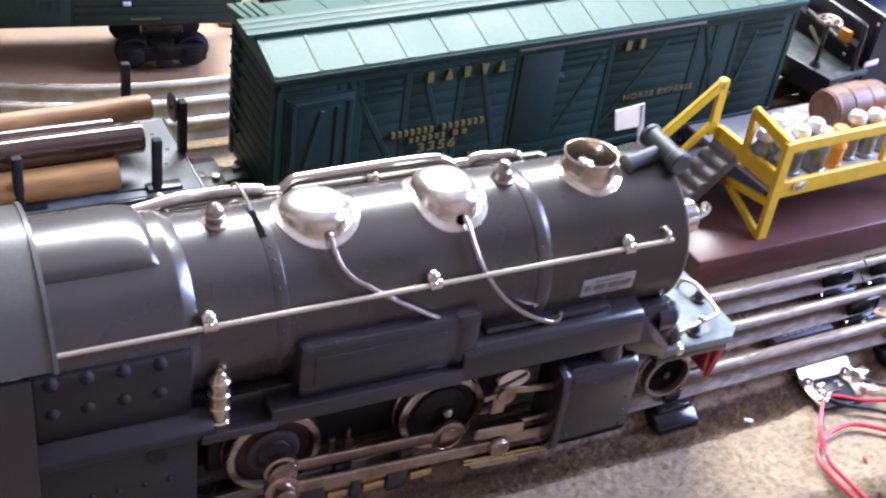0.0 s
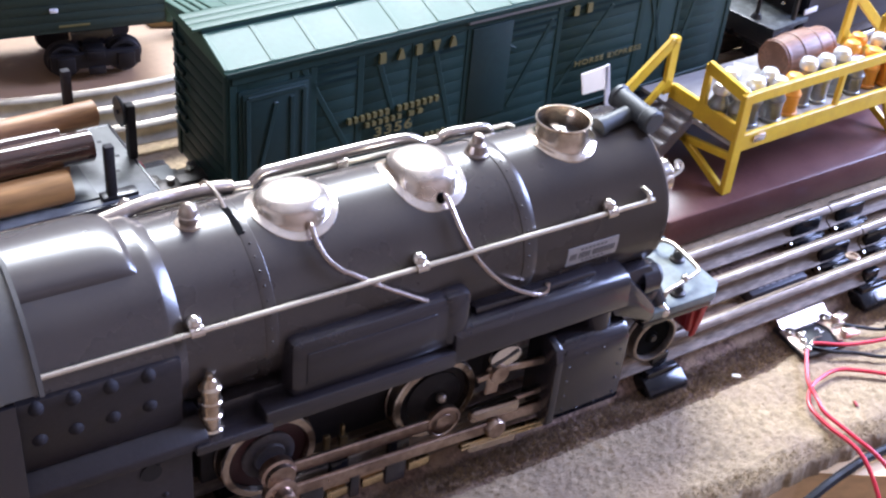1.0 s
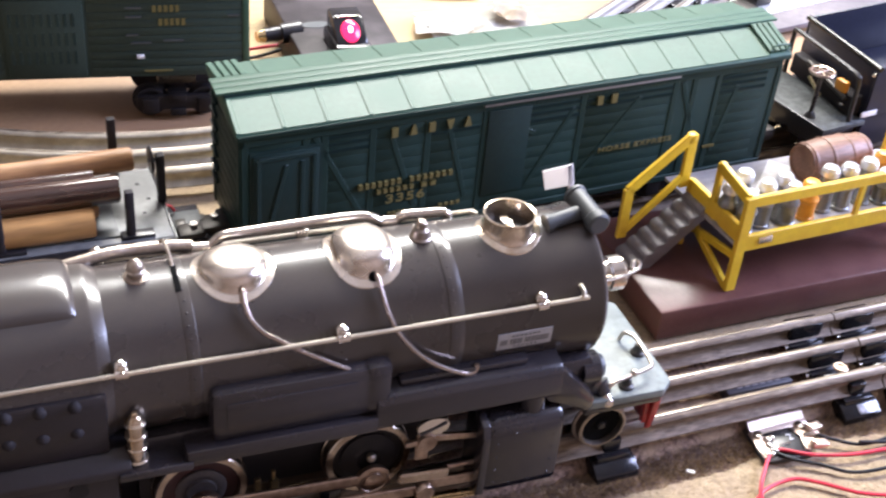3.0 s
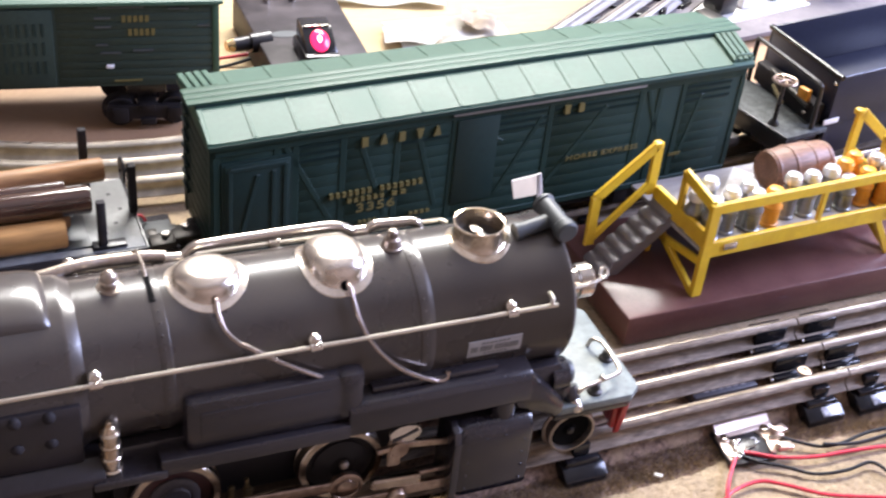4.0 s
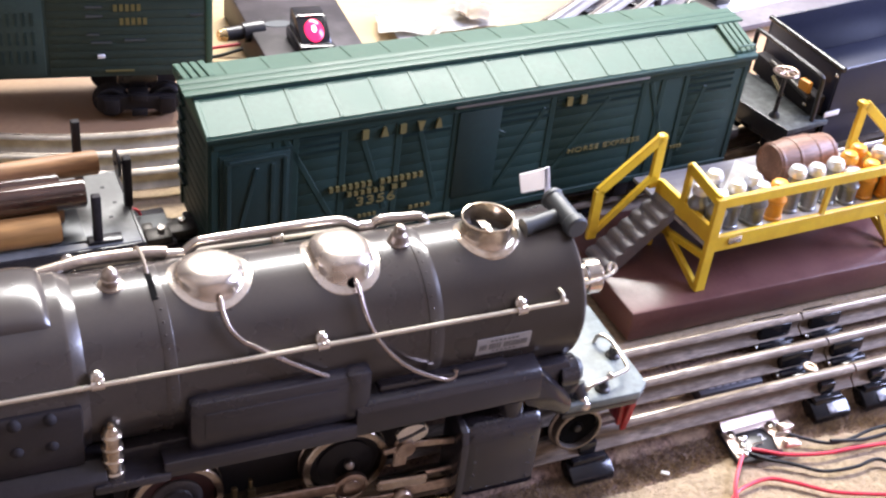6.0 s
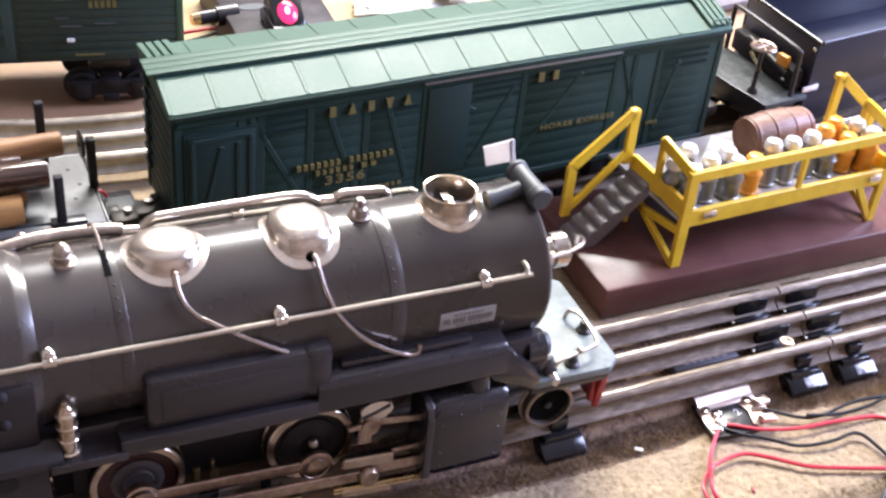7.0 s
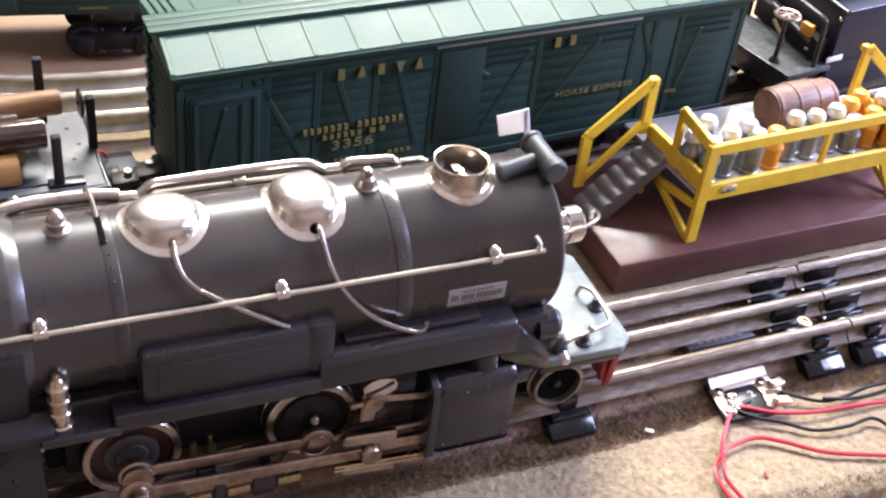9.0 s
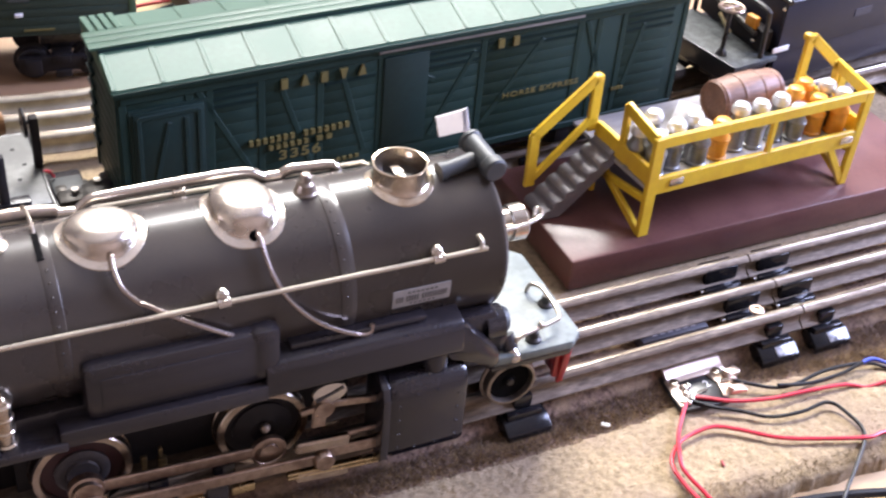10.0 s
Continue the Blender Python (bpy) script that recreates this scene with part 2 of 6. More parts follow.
NAVY_MARK = mat("faded_mark_on_navy", (0.05, 0.05, 0.068), 0.5, 0, 0.2, 500)
PLATFORM_GREY = mat("speckled_dark_grey_platform", (0.042, 0.046, 0.047), 0.6, 0, 0.5, 900, 0.2, 1500, second=(0.075, 0.082, 0.083), second_scale=260, spec=0.25)
LAMP_HOT = bpy.data.materials.new("lit_bulb")
LAMP_HOT.use_nodes = True
_h = LAMP_HOT.node_tree.nodes["Principled BSDF"]
_h.inputs["Emission Color"].default_value, _h.inputs["Emission Strength"].default_value = (1.0, 0.55, 0.7, 1), 4.0
LAMP_RED = bpy.data.materials.new("lit_red_lens")
LAMP_RED.use_nodes = True
_b = LAMP_RED.node_tree.nodes["Principled BSDF"]
_b.inputs["Base Color"].default_value, _b.inputs["Roughness"].default_value = (0.55, 0.01, 0.03, 1), 0.2
_b.inputs["Emission Color"].default_value, _b.inputs["Emission Strength"].default_value = (1.0, 0.03, 0.16, 1), 1.6


FLAG_WHITE = mat("thin_white_plastic", (0.80, 0.77, 0.77), 0.5, 0, 0.04, 400)
_t = FLAG_WHITE.node_tree
_tr = _t.nodes.new("ShaderNodeBsdfTranslucent")
_tr.inputs[0].default_value = (0.85, 0.81, 0.80, 1)
_mx = _t.nodes.new("ShaderNodeMixShader")
_mx.inputs[0].default_value = 0.55
_t.links.new(_t.nodes["Principled BSDF"].outputs[0], _mx.inputs[1])
_t.links.new(_tr.outputs[0], _mx.inputs[2])
_t.links.new(_mx.outputs[0], _t.nodes["Material Output"].inputs[0])


# ---- mesh helpers, all in millimetres ----
def part(name, bm, material, parent=None, label="", smooth=35):
    """Links a bmesh as one mesh object, scaled from millimetres, under a thing or a part."""
    bmesh.ops.recalc_face_normals(bm, faces=bm.faces)
    bm.transform(Matrix.Scale(MM, 4))
    me = bpy.data.meshes.new(name)
    bm.to_mesh(me)
    bm.free()
    me.materials.append(material)
    if smooth:
        for p in me.polygons:
            p.use_smooth = True
        me.set_sharp_from_angle(angle=radians(smooth))
    ob = new(name, me)
    if parent:
        ob.parent = parent
    return tagged(ob, label)


def thing(name, x, y, z, rz=0, label="", category="", group="", kind=""):
    ob = new(name)
    ob.empty_display_size = 0.01
    ob.matrix_world = pose(x * MM, y * MM, z * MM, 0, 0, rz)
    return tagged(ob, label, category, group, kind)


def box(bm, x0, x1, y0, y1, z0, z1, bevel=0.0, seg=2):
    r = bmesh.ops.create_cube(bm, size=1, matrix=Matrix.Translation(((x0 + x1) / 2, (y0 + y1) / 2, (z0 + z1) / 2)) @ Matrix.Diagonal((x1 - x0, y1 - y0, z1 - z0, 1)))
    if bevel:
        es = list({e for v in r["verts"] for e in v.link_edges})
        bmesh.ops.bevel(bm, geom=es, offset=bevel, segments=seg, affect="EDGES", profile=0.5)
    return bm


def boxes(*rows, bevel=0.0):
    bm = bmesh.new()
    for r in rows:
        box(bm, *r, bevel=bevel)
    return bm


def rod(bm, a, b, r0, r1=None, seg=16, caps=True):
    a, b = Vector(a), Vector(b)
    d = b - a
    m = Matrix.Translation((a + b) / 2) @ d.to_track_quat("Z", "Y").to_matrix().to_4x4()
    bmesh.ops.create_cone(bm, cap_ends=caps, segments=seg, radius1=r0, radius2=r0 if r1 is None else r1, depth=d.length, matrix=m)
    return bm


def ball(bm, c, r, seg=12):
    bmesh.ops.create_uvsphere(bm, u_segments=seg, v_segments=max(6, seg // 2 + 2), radius=r, matrix=Matrix.Translation(c))
    return bm


def curve_points(pts, n=8):
    """A smooth line through the points."""
    pts = [Vector(p) for p in pts]
    out = []
    for i in range(len(pts) - 1):
        p0, p1, p2, p3 = pts[max(i - 1, 0)], pts[i], pts[i + 1], pts[min(i + 2, len(pts) - 1)]
        for k in range(n):
            t = k / n
            out.append(0.5 * ((2 * p1) + (p2 - p0) * t + (2 * p0 - 5 * p1 + 4 * p2 - p3) * t * t + (3 * p1 - p0 - 3 * p2 + p3) * t ** 3))
    return out + [pts[-1]]


def tube(bm, pts, r, seg=10, smooth=8, taper=None):
    """A round tube along a smooth line."""
    path = curve_points(pts, smooth) if smooth else [Vector(p) for p in pts]
    up = Vector((0.13, 0.21, 0.97))
    rings = []
    for i, p in enumerate(path):
        d = (path[min(i + 1, len(path) - 1)] - path[max(i - 1, 0)]).normalized()
        a = d.cross(up).normalized()
        b = a.cross(d)
        up = b
        rr = r if taper is None else r + (taper - r) * i / (len(path) - 1)
        rings.append([bm.verts.new(p + rr * (math.cos(2 * math.pi * k / seg) * a + math.sin(2 * math.pi * k / seg) * b)) for k in range(seg)])
    for a, b in zip(rings, rings[1:]):
        for k in range(seg):
            bm.faces.new((a[k], a[(k + 1) % seg], b[(k + 1) % seg], b[k]))
    bm.faces.new(rings[0][::-1])
    bm.faces.new(rings[-1])
    return bm


def lathe(bm, profile, m=None, seg=40, sx=1.0, sy=1.0, power=2.0):
    """Turns (radius, height) about z; power over 2 squares the round."""
    m = m or Matrix()
    rings = []
    for r, h in profile:
        ring = []
        for k in range(seg):
            a = 2 * math.pi * k / seg
            c, s = math.cos(a), math.sin(a)
            q = (abs(c) ** power + abs(s) ** power) ** (-1 / power)
            ring.append(bm.verts.new(m @ Vector((r * q * c * sx, r * q * s * sy, h))))
        rings.append(ring)
    for a, b in zip(rings, rings[1:]):
        for k in range(seg):
            bm.faces.new((a[k], a[(k + 1) % seg], b[(k + 1) % seg], b[k]))
    if profile[0][0] > 1e-6:
        bm.faces.new(rings[0][::-1])
    if profile[-1][0] > 1e-6:
        bm.faces.new(rings[-1])
    bmesh.ops.remove_doubles(bm, verts=bm.verts, dist=1e-4)
    return bm


def prism(bm, poly, axis, a, b, bevel=0.0):
    """Extrudes a polygon, given in the two other axes, along an axis from a to b."""
    def at(p, v):
        return {"x": (v, p[0], p[1]), "y": (p[0], v, p[1]), "z": (p[0], p[1], v)}[axis]
    lo = [bm.verts.new(at(p, a)) for p in poly]
    hi = [bm.verts.new(at(p, b)) for p in poly]
    n = len(poly)
    fs = [bm.faces.new(lo), bm.faces.new(hi[::-1])]
    for k in range(n):
        fs.append(bm.faces.new((lo[k], hi[k], hi[(k + 1) % n], lo[(k + 1) % n])))
    if bevel:
        bmesh.ops.bevel(bm, geom=list({e for f in fs for e in f.edges}), offset=bevel, segments=2, affect="EDGES", profile=0.5)
    return bm


def beam(bm, a, b, w, h, up=(0, 0, 1), bevel=0.25):
    """A squared bar from a to b: w across, h along up."""
    a, b = Vector(a), Vector(b)
    d = (b - a).normalized()
    side = d.cross(Vector(up)).normalized()
    u = side.cross(d)
    vs = []
    for p in (a, b):
        for s, t in ((-1, -1), (1, -1), (1, 1), (-1, 1)):
            vs.append(bm.verts.new(p + side * s * w / 2 + u * t * h / 2))
    fs = [bm.faces.new(vs[:4][::-1]), bm.faces.new(vs[4:])]
    for k in range(4):
        fs.append(bm.faces.new((vs[k], vs[(k + 1) % 4], vs[4 + (k + 1) % 4], vs[4 + k])))
    if bevel:
        bmesh.ops.bevel(bm, geom=list({e for f in fs for e in f.edges}), offset=bevel, segments=1, affect="EDGES")
    return bm


def shell(bm, x0, x1, ri, ro, a0, a1, zc, yc=0.0, seg=24):
    """Part of a pipe along x, from angle a0 to a1 (degrees, 90 is the top)."""
    rows = []
    for x in (x0, x1):
        for r in (ri, ro):
            rows.append([bm.verts.new((x, yc + r * math.cos(radians(a0 + (a1 - a0) * k / seg)), zc + r * math.sin(radians(a0 + (a1 - a0) * k / seg)))) for k in range(seg + 1)])
    i0, o0, i1, o1 = rows
    for k in range(seg):
        bm.faces.new((o0[k], o0[k + 1], o1[k + 1], o1[k]))
        bm.faces.new((i0[k], i1[k], i1[k + 1], i0[k + 1]))
        bm.faces.new((i0[k], i0[k + 1], o0[k + 1], o0[k]))
        bm.faces.new((i1[k], o1[k], o1[k + 1], i1[k + 1]))
    for k in (0, seg):
        bm.faces.new((i0[k], o0[k], o1[k], i1[k]))
    return bm


def words(name, text, size, material, parent, m, squash=1.0, depth=0.12, spacing=1.0, align="CENTER", bold=0.0):
    """Raised lettering in the built-in font, turned into a mesh. m takes the text's own x and y into place."""
    cu = bpy.data.curves.new("lettering", "FONT")
    cu.body, cu.size, cu.extrude, cu.align_x, cu.align_y, cu.space_character, cu.offset = text, size, depth, align, "CENTER", spacing, bold
    tmp = bpy.data.objects.new("lettering", cu)
    me = bpy.data.meshes.new_from_object(tmp)
    bpy.data.objects.remove(tmp)
    bpy.data.curves.remove(cu)
    me.transform(Matrix.Scale(MM, 4) @ m @ Matrix.Diagonal((squash, 1, 1, 1)))
    me.materials.append(material)
    me.name = name
    ob = new(name, me)
    ob.parent = parent
    return ob


FACE_NEAR = Matrix.Rotation(radians(90), 4, "X")  # lettering that stands upright and faces -y


# ---- the room ----
ROOM = (-1.6, 1.5, -1.5, 1.0, -0.75, 1.75)


def room():
    x0, x1, y0, y1, z0, z1 = (v / MM for v in ROOM)
    t = 100
    tagged(part("floor", boxes((x0 - t, x1 + t, y0 - t, y1 + t, z0 - t, z0)), FLOOR_MAT), "brown carpeted floor of the room", "floor", kind="structure")
    tagged(part("ceiling", boxes((x0 - t, x1 + t, y0 - t, y1 + t, z1, z1 + t)), CEIL_PAINT), "white painted plain ceiling", "ceiling", kind="structure")
    tagged(part("wall_south", boxes((x0 - t, x1 + t, y0 - t, y0, z0, z1)), DIM_WALL), "plain brown panelled wall", "wall", kind="structure")
    tagged(part("wall_west", boxes((x0 - t, x0, y0, y1, z0, z1)), PALE_WALL), "plain tan painted wall", "wall", kind="structure")
    wx0, wx1, wz0, wz1 = -200, 1040, 820, 1420
    tagged(part("wall_north", boxes((x0 - t, wx0, y1, y1 + t, z0, z1), (wx1, x1 + t, y1, y1 + t, z0, z1), (wx0, wx1, y1, y1 + t, z0, wz0), (wx0, wx1, y1, y1 + t, wz1, z1)), WALL_PAINT),
           "cream painted wall with a window opening", "wall", kind="structure")
    ey0, ey1, ez0, ez1 = -680, 240, 340, 1260
    tagged(part("wall_east", boxes((x1, x1 + t, y0, ey0, z0, z1), (x1, x1 + t, ey1, y1, z0, z1), (x1, x1 + t, ey0, ey1, z0, ez0), (x1, x1 + t, ey0, ey1, ez1, z1)), WALL_PAINT),
           "cream painted wall with a window opening", "wall", kind="structure")


room()
# ---- ground: table, boards, carpet ----
def carpet_sheet():
    """The carpet behind the straight track: one sheet with a wavy pile."""
    bm = bmesh.new()
    nx, ny = 190, 60
    x0, x1, y0, y1 = -520.0, 520.0, 20.0, 206.0
    rows = []
    for j in range(ny + 1):
        row = []
        for i in range(nx + 1):
            x = x0 + (x1 - x0) * i / nx
            y = y0 + (y1 - y0) * j / ny
            z = 1.0 * noise.noise((x * 0.02, y * 0.02, 5.0)) + 0.5 * noise.noise((x * 0.15, y * 0.15, 2.0)) + 3.4 * min(1.0, (y - y0) / 6)
            row.append(bm.verts.new((x, y, z - 0.5)))
        rows.append(row)
    for a, b in zip(rows, rows[1:]):
        for i in range(nx):
            bm.faces.new((a[i], a[i + 1], b[i + 1], b[i]))
    return bm


tagged(part("carpet", carpet_sheet(), CARPET), "thick beige plush carpet laid over the train table", "carpet", kind="structure")


def carpet_front(x):
    return -78.3 - 0.055 * x + 1.6 * noise.noise((x * 0.03, 3.1, 0)) + 1.2 * noise.noise((x * 0.13, 7.7, 0))


def carpet_back(x):
    y = -36.5 - 0.03 * min(0.0, x) if x < 20 else (-36.5 + 4.0 * min(1.0, (x - 20) / 30) if x < 75 else -32.5 - 0.17 * (x - 75))
    return y + 1.3 * noise.noise((x * 0.05, 1.0, 0)) + 0.9 * noise.noise((x * 0.21, 5.0, 0))


def carpet_pile():
    """The matted pile of the front strip: a fine sheet of clumps."""
    nx, ny = 560, 96
    verts, faces = [], []
    for j in range(ny + 1):
        for i in range(nx + 1):
            x = -260.0 + 410.0 * i / nx
            lo, hi = carpet_front(x), carpet_back(x)
            v = j / ny
            y = lo + (hi - lo) * v
            e = min(1.0, (y - lo) / 8.0, (hi - y) / 2.0)
            z = -4.5 + 5.4 * max(0.0, e) ** 0.4 + 0.9 * noise.noise((x * 0.02, y * 0.02, 5.0))
            z += 0.18 * noise.noise((x * 0.22, y * 0.22, 1.0)) + 0.30 * noise.noise((x * 0.42, y * 0.42, 2.0)) + 0.40 * noise.noise((x * 1.2, y * 1.2, 3.0))
            xx = x + 0.5 * noise.noise((x * 0.7, y * 0.7, 8.0))
            yy = y + 0.5 * noise.noise((x * 0.7, y * 0.7, 11.0))
            if j == 0:
                z = -8.5
            verts.append((xx * MM, yy * MM, z * MM))
    for j in range(ny):
        for i in range(nx):
            a = j * (nx + 1) + i
            faces.append((a, a + 1, a + nx + 2, a + nx + 1))
    me = bpy.data.meshes.new("carpet_pile")
    me.from_pydata(verts, [], faces)
    for p in me.polygons:
        p.use_smooth = True
    me.materials.append(CARPET)
    return tagged(new("carpet_pile", me), "matted beige tufts of the front carpet strip", "carpet", kind="stuff")


carpet_pile()


def fibres(name, count, seed, band, long, material, label):
    """Stray fibres that stand out of the pile, each a thin blade."""
    rng = random.Random(seed)
    verts, faces = [], []
    for _ in range(count):
        x = rng.uniform(-150, 190)
        lo, hi = band(x)
        y = rng.uniform(lo, hi)
        z = 0.2 + 0.9 * noise.noise((x * 0.02, y * 0.02, 5.0))
        h, w = rng.uniform(0.3, 0.9) * long, rng.uniform(0.10, 0.22)
        a = rng.uniform(0, math.pi)
        dx, dy = rng.uniform(-1, 1) * long, rng.uniform(-1, 1) * long
        c, s = math.cos(a) * w, math.sin(a) * w
        n = len(verts)
        verts += [((x - c) * MM, (y - s) * MM, z * MM), ((x + c) * MM, (y + s) * MM, z * MM), ((x + dx) * MM, (y + dy) * MM, (z + h) * MM)]
        faces.append((n, n + 1, n + 2))
    me = bpy.data.meshes.new(name)
    me.from_pydata(verts, [], faces)
    me.materials.append(material)
    return tagged(new(name, me), label, "carpet", kind="stuff")


fibres("carpet_fibre", 42000, 4, lambda x: (carpet_front(x) + 0.5, carpet_back(x) - 0.3), 1.5, CARPET, "soft stray beige carpet fibres")
fibres("felt_fibre", 9000, 5, lambda x: (carpet_back(x) + 2.0, carpet_back(x) + 7.0), 2.6, TAN_FIBRE, "frayed tan fibres along the felt edge")
fibres("dark_felt_fibre", 16000, 6, lambda x: (carpet_back(x) + 0.5, -23.0), 3.2, DARK_FIBRE, "coarse dark brown felt fibres of the roadbed")
fibres("pale_felt_fibre", 12000, 7, lambda x: (carpet_back(x) - 0.5, -22.5), 2.6, TAN_FIBRE, "coarse tan felt fibres of the roadbed")
fibres("back_felt_fibre", 20000, 8, lambda x: (20.5, 36.5), 5.2, GREY_FIBRE, "ragged grey-brown felt fibres behind the track")


def roadbed_strip():
    bm = bmesh.new()
    nx, ny = 420, 40
    rows = []
    for j in range(ny + 1):
        row = []
        for i in range(nx + 1):
            x = -450 + 950 * i / nx
            near = -48 + 1.6 * noise.noise((x * 0.06, 0.3, 0))
            far = 23 + 1.0 * noise.noise((x * 0.08, 4.3, 0))
            v = j / ny
            y = near + (far - near) * v
            edge = min(v, 1 - v) * ny
            z = 0.1 + 0.8 * noise.noise((x * 0.16, y * 0.22, 0)) + 0.5 * noise.noise((x * 0.5, y * 0.6, 3)) - (1.8 if edge < 0.5 else 0) + 4.6 * min(1.0, max(0.0, (23.0 - abs(y + 1.5)) / 5.0))
            row.append(bm.verts.new((x, y, z)))
        rows.append(row)
    for a, b in zip(rows, rows[1:]):
        for i in range(nx):
            bm.faces.new((a[i], a[i + 1], b[i + 1], b[i]))
    return bm


tagged(part("roadbed", roadbed_strip(), ROADBED), "rough dark brown felt roadbed under the straight track", "roadbed", kind="structure")
tagged(part("table_board", prism(bmesh.new(), [(-620, -73), (8, -75.5), (30, -90), (60, -106), (620, -112), (620, 208), (-620, 208)], "z", -26, -7.5, 0.8), TABLE_WOOD), "pale plywood table board with a sawn front edge", "table", kind="structure")
tagged(part("back_board", boxes((-620, 620, 208.5, 860, -30, 0), bevel=0.8), BOARD), "brown hardboard panel behind the straight track", "board", kind="structure")
tagged(part("side_board", prism(bmesh.new(), [(-72, 318), (-40, 306), (600, 300), (600, 850), (-90, 850)], "z", 0.2, 3.5), PLYWOOD), "pale yellow plywood panel lying on the hardboard", "board", kind="structure")


def table_leg(x, y):
    ob = part("table_trestle", boxes((x - 30, x + 30, y - 30, y + 30, -750, -30), bevel=2), PLYWOOD)
    return tagged(ob, "square pale wooden leg under the train table", "table leg", kind="structure")


for lx, ly in ((-560, -50), (560, -50), (-560, 800), (560, 800)):
    table_leg(lx, ly)


# ---- track ----
HALF_RAIL = [(3.9, 8.6), (3.9, 9.1), (3.4, 9.5), (1.5, 10.9), (1.05, 11.6), (1.0, 13.0), (1.2, 14.6), (2.2, 15.1), (2.5, 15.8), (2.2, 16.6), (1.3, 17.3)]
RAIL = HALF_RAIL + [(0.0, 17.6)] + [(-a, b) for a, b in reversed(HALF_RAIL)]


HEAD = [(-0.85, 17.42), (-0.6, 17.66), (0.0, 17.80), (0.6, 17.66), (0.85, 17.42), (0.0, 16.4)]


def sweep(bm, pts, poly):
    """Sweeps an upright outline along a level line."""
    rings = []
    for i, p in enumerate(pts):
        d = (Vector(pts[min(i + 1, len(pts) - 1)]) - Vector(pts[max(i - 1, 0)]))
        d.z = 0
        d.normalize()
        side = Vector((-d.y, d.x, 0))
        rings.append([bm.verts.new(Vector(p) + side * a + Vector((0, 0, b))) for a, b in poly])
    n = len(poly)
    for a, b in zip(rings, rings[1:]):
        for k in range(n):
            bm.faces.new((a[k], a[(k + 1) % n], b[(k + 1) % n], b[k]))
    bm.faces.new(rings[0][::-1])
    bm.faces.new(rings[-1])
    return bm


def sleeper(parent, x, y, rz, half=24.0, lettered=False, z=0.0):
    """A black stamped tie with its turned-down, shiny ends."""
    bm = bmesh.new()
    m = Matrix.Translation((x, y, z)) @ Matrix.Rotation(radians(rz), 4, "Z")
    box(bm, -7, 7, -half, half, 0.4, 9.0, 0.7)
    for s in (-1, 1):
        prism(bm, [(s * (half - 5.5), 0.2), (s * (half + 4.6), 0.2), (s * (half + 4.6), 3.8), (s * (half + 0.4), 6.6), (s * (half - 1.2), 7.0), (s * (half - 5.5), 7.2)], "x", -8.8, 8.8, 0.4)
        if half > 20:
            box(bm, -3.6, 3.6, s * 19.6 - 1.8, s * 19.6 + 1.8, 6.8, 14.4, 0.5)
    bm.transform(m)
    return part("tie", bm, GLOSS_BLACK, parent)


def straight_track(name, x0, x1, y, rz, ties, label, z=0.0, kind_group="tracks", metal=None):
    t = thing(name, 0, y, z, rz, label, "model track", kind_group)
    for yy in (-17.5, 0, 17.5):
        rail = part("rail", sweep(bmesh.new(), [(x0, yy, 0.4), (x1, yy, 0.4)], RAIL), metal or RAIL_STEEL, t, smooth=40)
        part("rail_head", sweep(bmesh.new(), [(x0, yy, 0.4), (x1, yy, 0.4)], HEAD), RAIL_HEAD, rail, "bright worn rail head", smooth=40)
    for x in ties:
        sleeper(t, x, 0, 0)
    return t


near_track_left = straight_track("straight_track", -420, 109.6, -1.5, 0, (-300, -170, -16, 96), "straight three-rail tinplate track section on black ties")
near_track_right = straight_track("straight_track", 110.4, 365, -1.5, 0, (122, 230, 340), "straight three-rail tinplate track section beyond the rail joint")
# centre tie with raised lettering, insulators and pins
# thin bright plates stand in for the highlights on these tie ends
for tx, track in ((96, near_track_left), (122, near_track_right)):
    bm = boxes((-1.5, 6.2, -2.2, 2.0, -0.15, 0.25), bevel=0.2)
    bm.transform(Matrix.Translation((tx, -26.2, 5.5)) @ Matrix.Rotation(radians(33.5), 4, "X"))
    part("tie_end_glint", bm, TIE_GLINT, track, "bright plate painting the highlight on the tie end")
part("tie", boxes((45, 76, -6.5, 9.5, 0.6, 8.9), bevel=0.8), TIE_TOP, near_track_left, "black centre tie with raised lettering")
for i in range(6):
    part("letter_bar", boxes((50.5 + 3.6 * i, 52.7 + 3.6 * i, -4.6, -1.6, 8.8, 9.1)), WORN_PAINT, near_track_left, "worn raised lettering on the tie")


def clip_unit(parent, x, y, mid=False):
    """A black insulating collar that grips the rail, with bright pins."""
    bm = boxes((x - 8.2, x + 8.2, y - 3.6, y + 3.6, 8.0, 16.6), bevel=1.0)
    box(bm, x - 9.0, x + 9.0, y - 6.8, y + 6.0, 4.4, 9.6, 1.0)
    c = part("rail_clip", bm, GLOSS_BLACK, parent)
    part("pin", rod(bmesh.new(), (x - 10.4, y - 4.6, 7.4), (x - 8.8, y - 4.6, 7.4), 1.5), NICKEL, c)
    return c


for x in (96.0, 123.0):
    for y in (2.5, 20.5):
        clip_unit(near_track_left if x < 110 else near_track_right, x - (2.5 if y < 10 else 0), y - 2.5)
ring = part("eyelet", lathe(bmesh.new(), [(1.4, 0), (2.9, 0), (3.0, 0.7), (2.6, 1.0), (1.5, 1.0), (1.4, 0.4)], Matrix.Translation((92, -12.6, 16.6)), 20), ROD_STEEL, near_track_left, "bright metal eyelet on the rail")


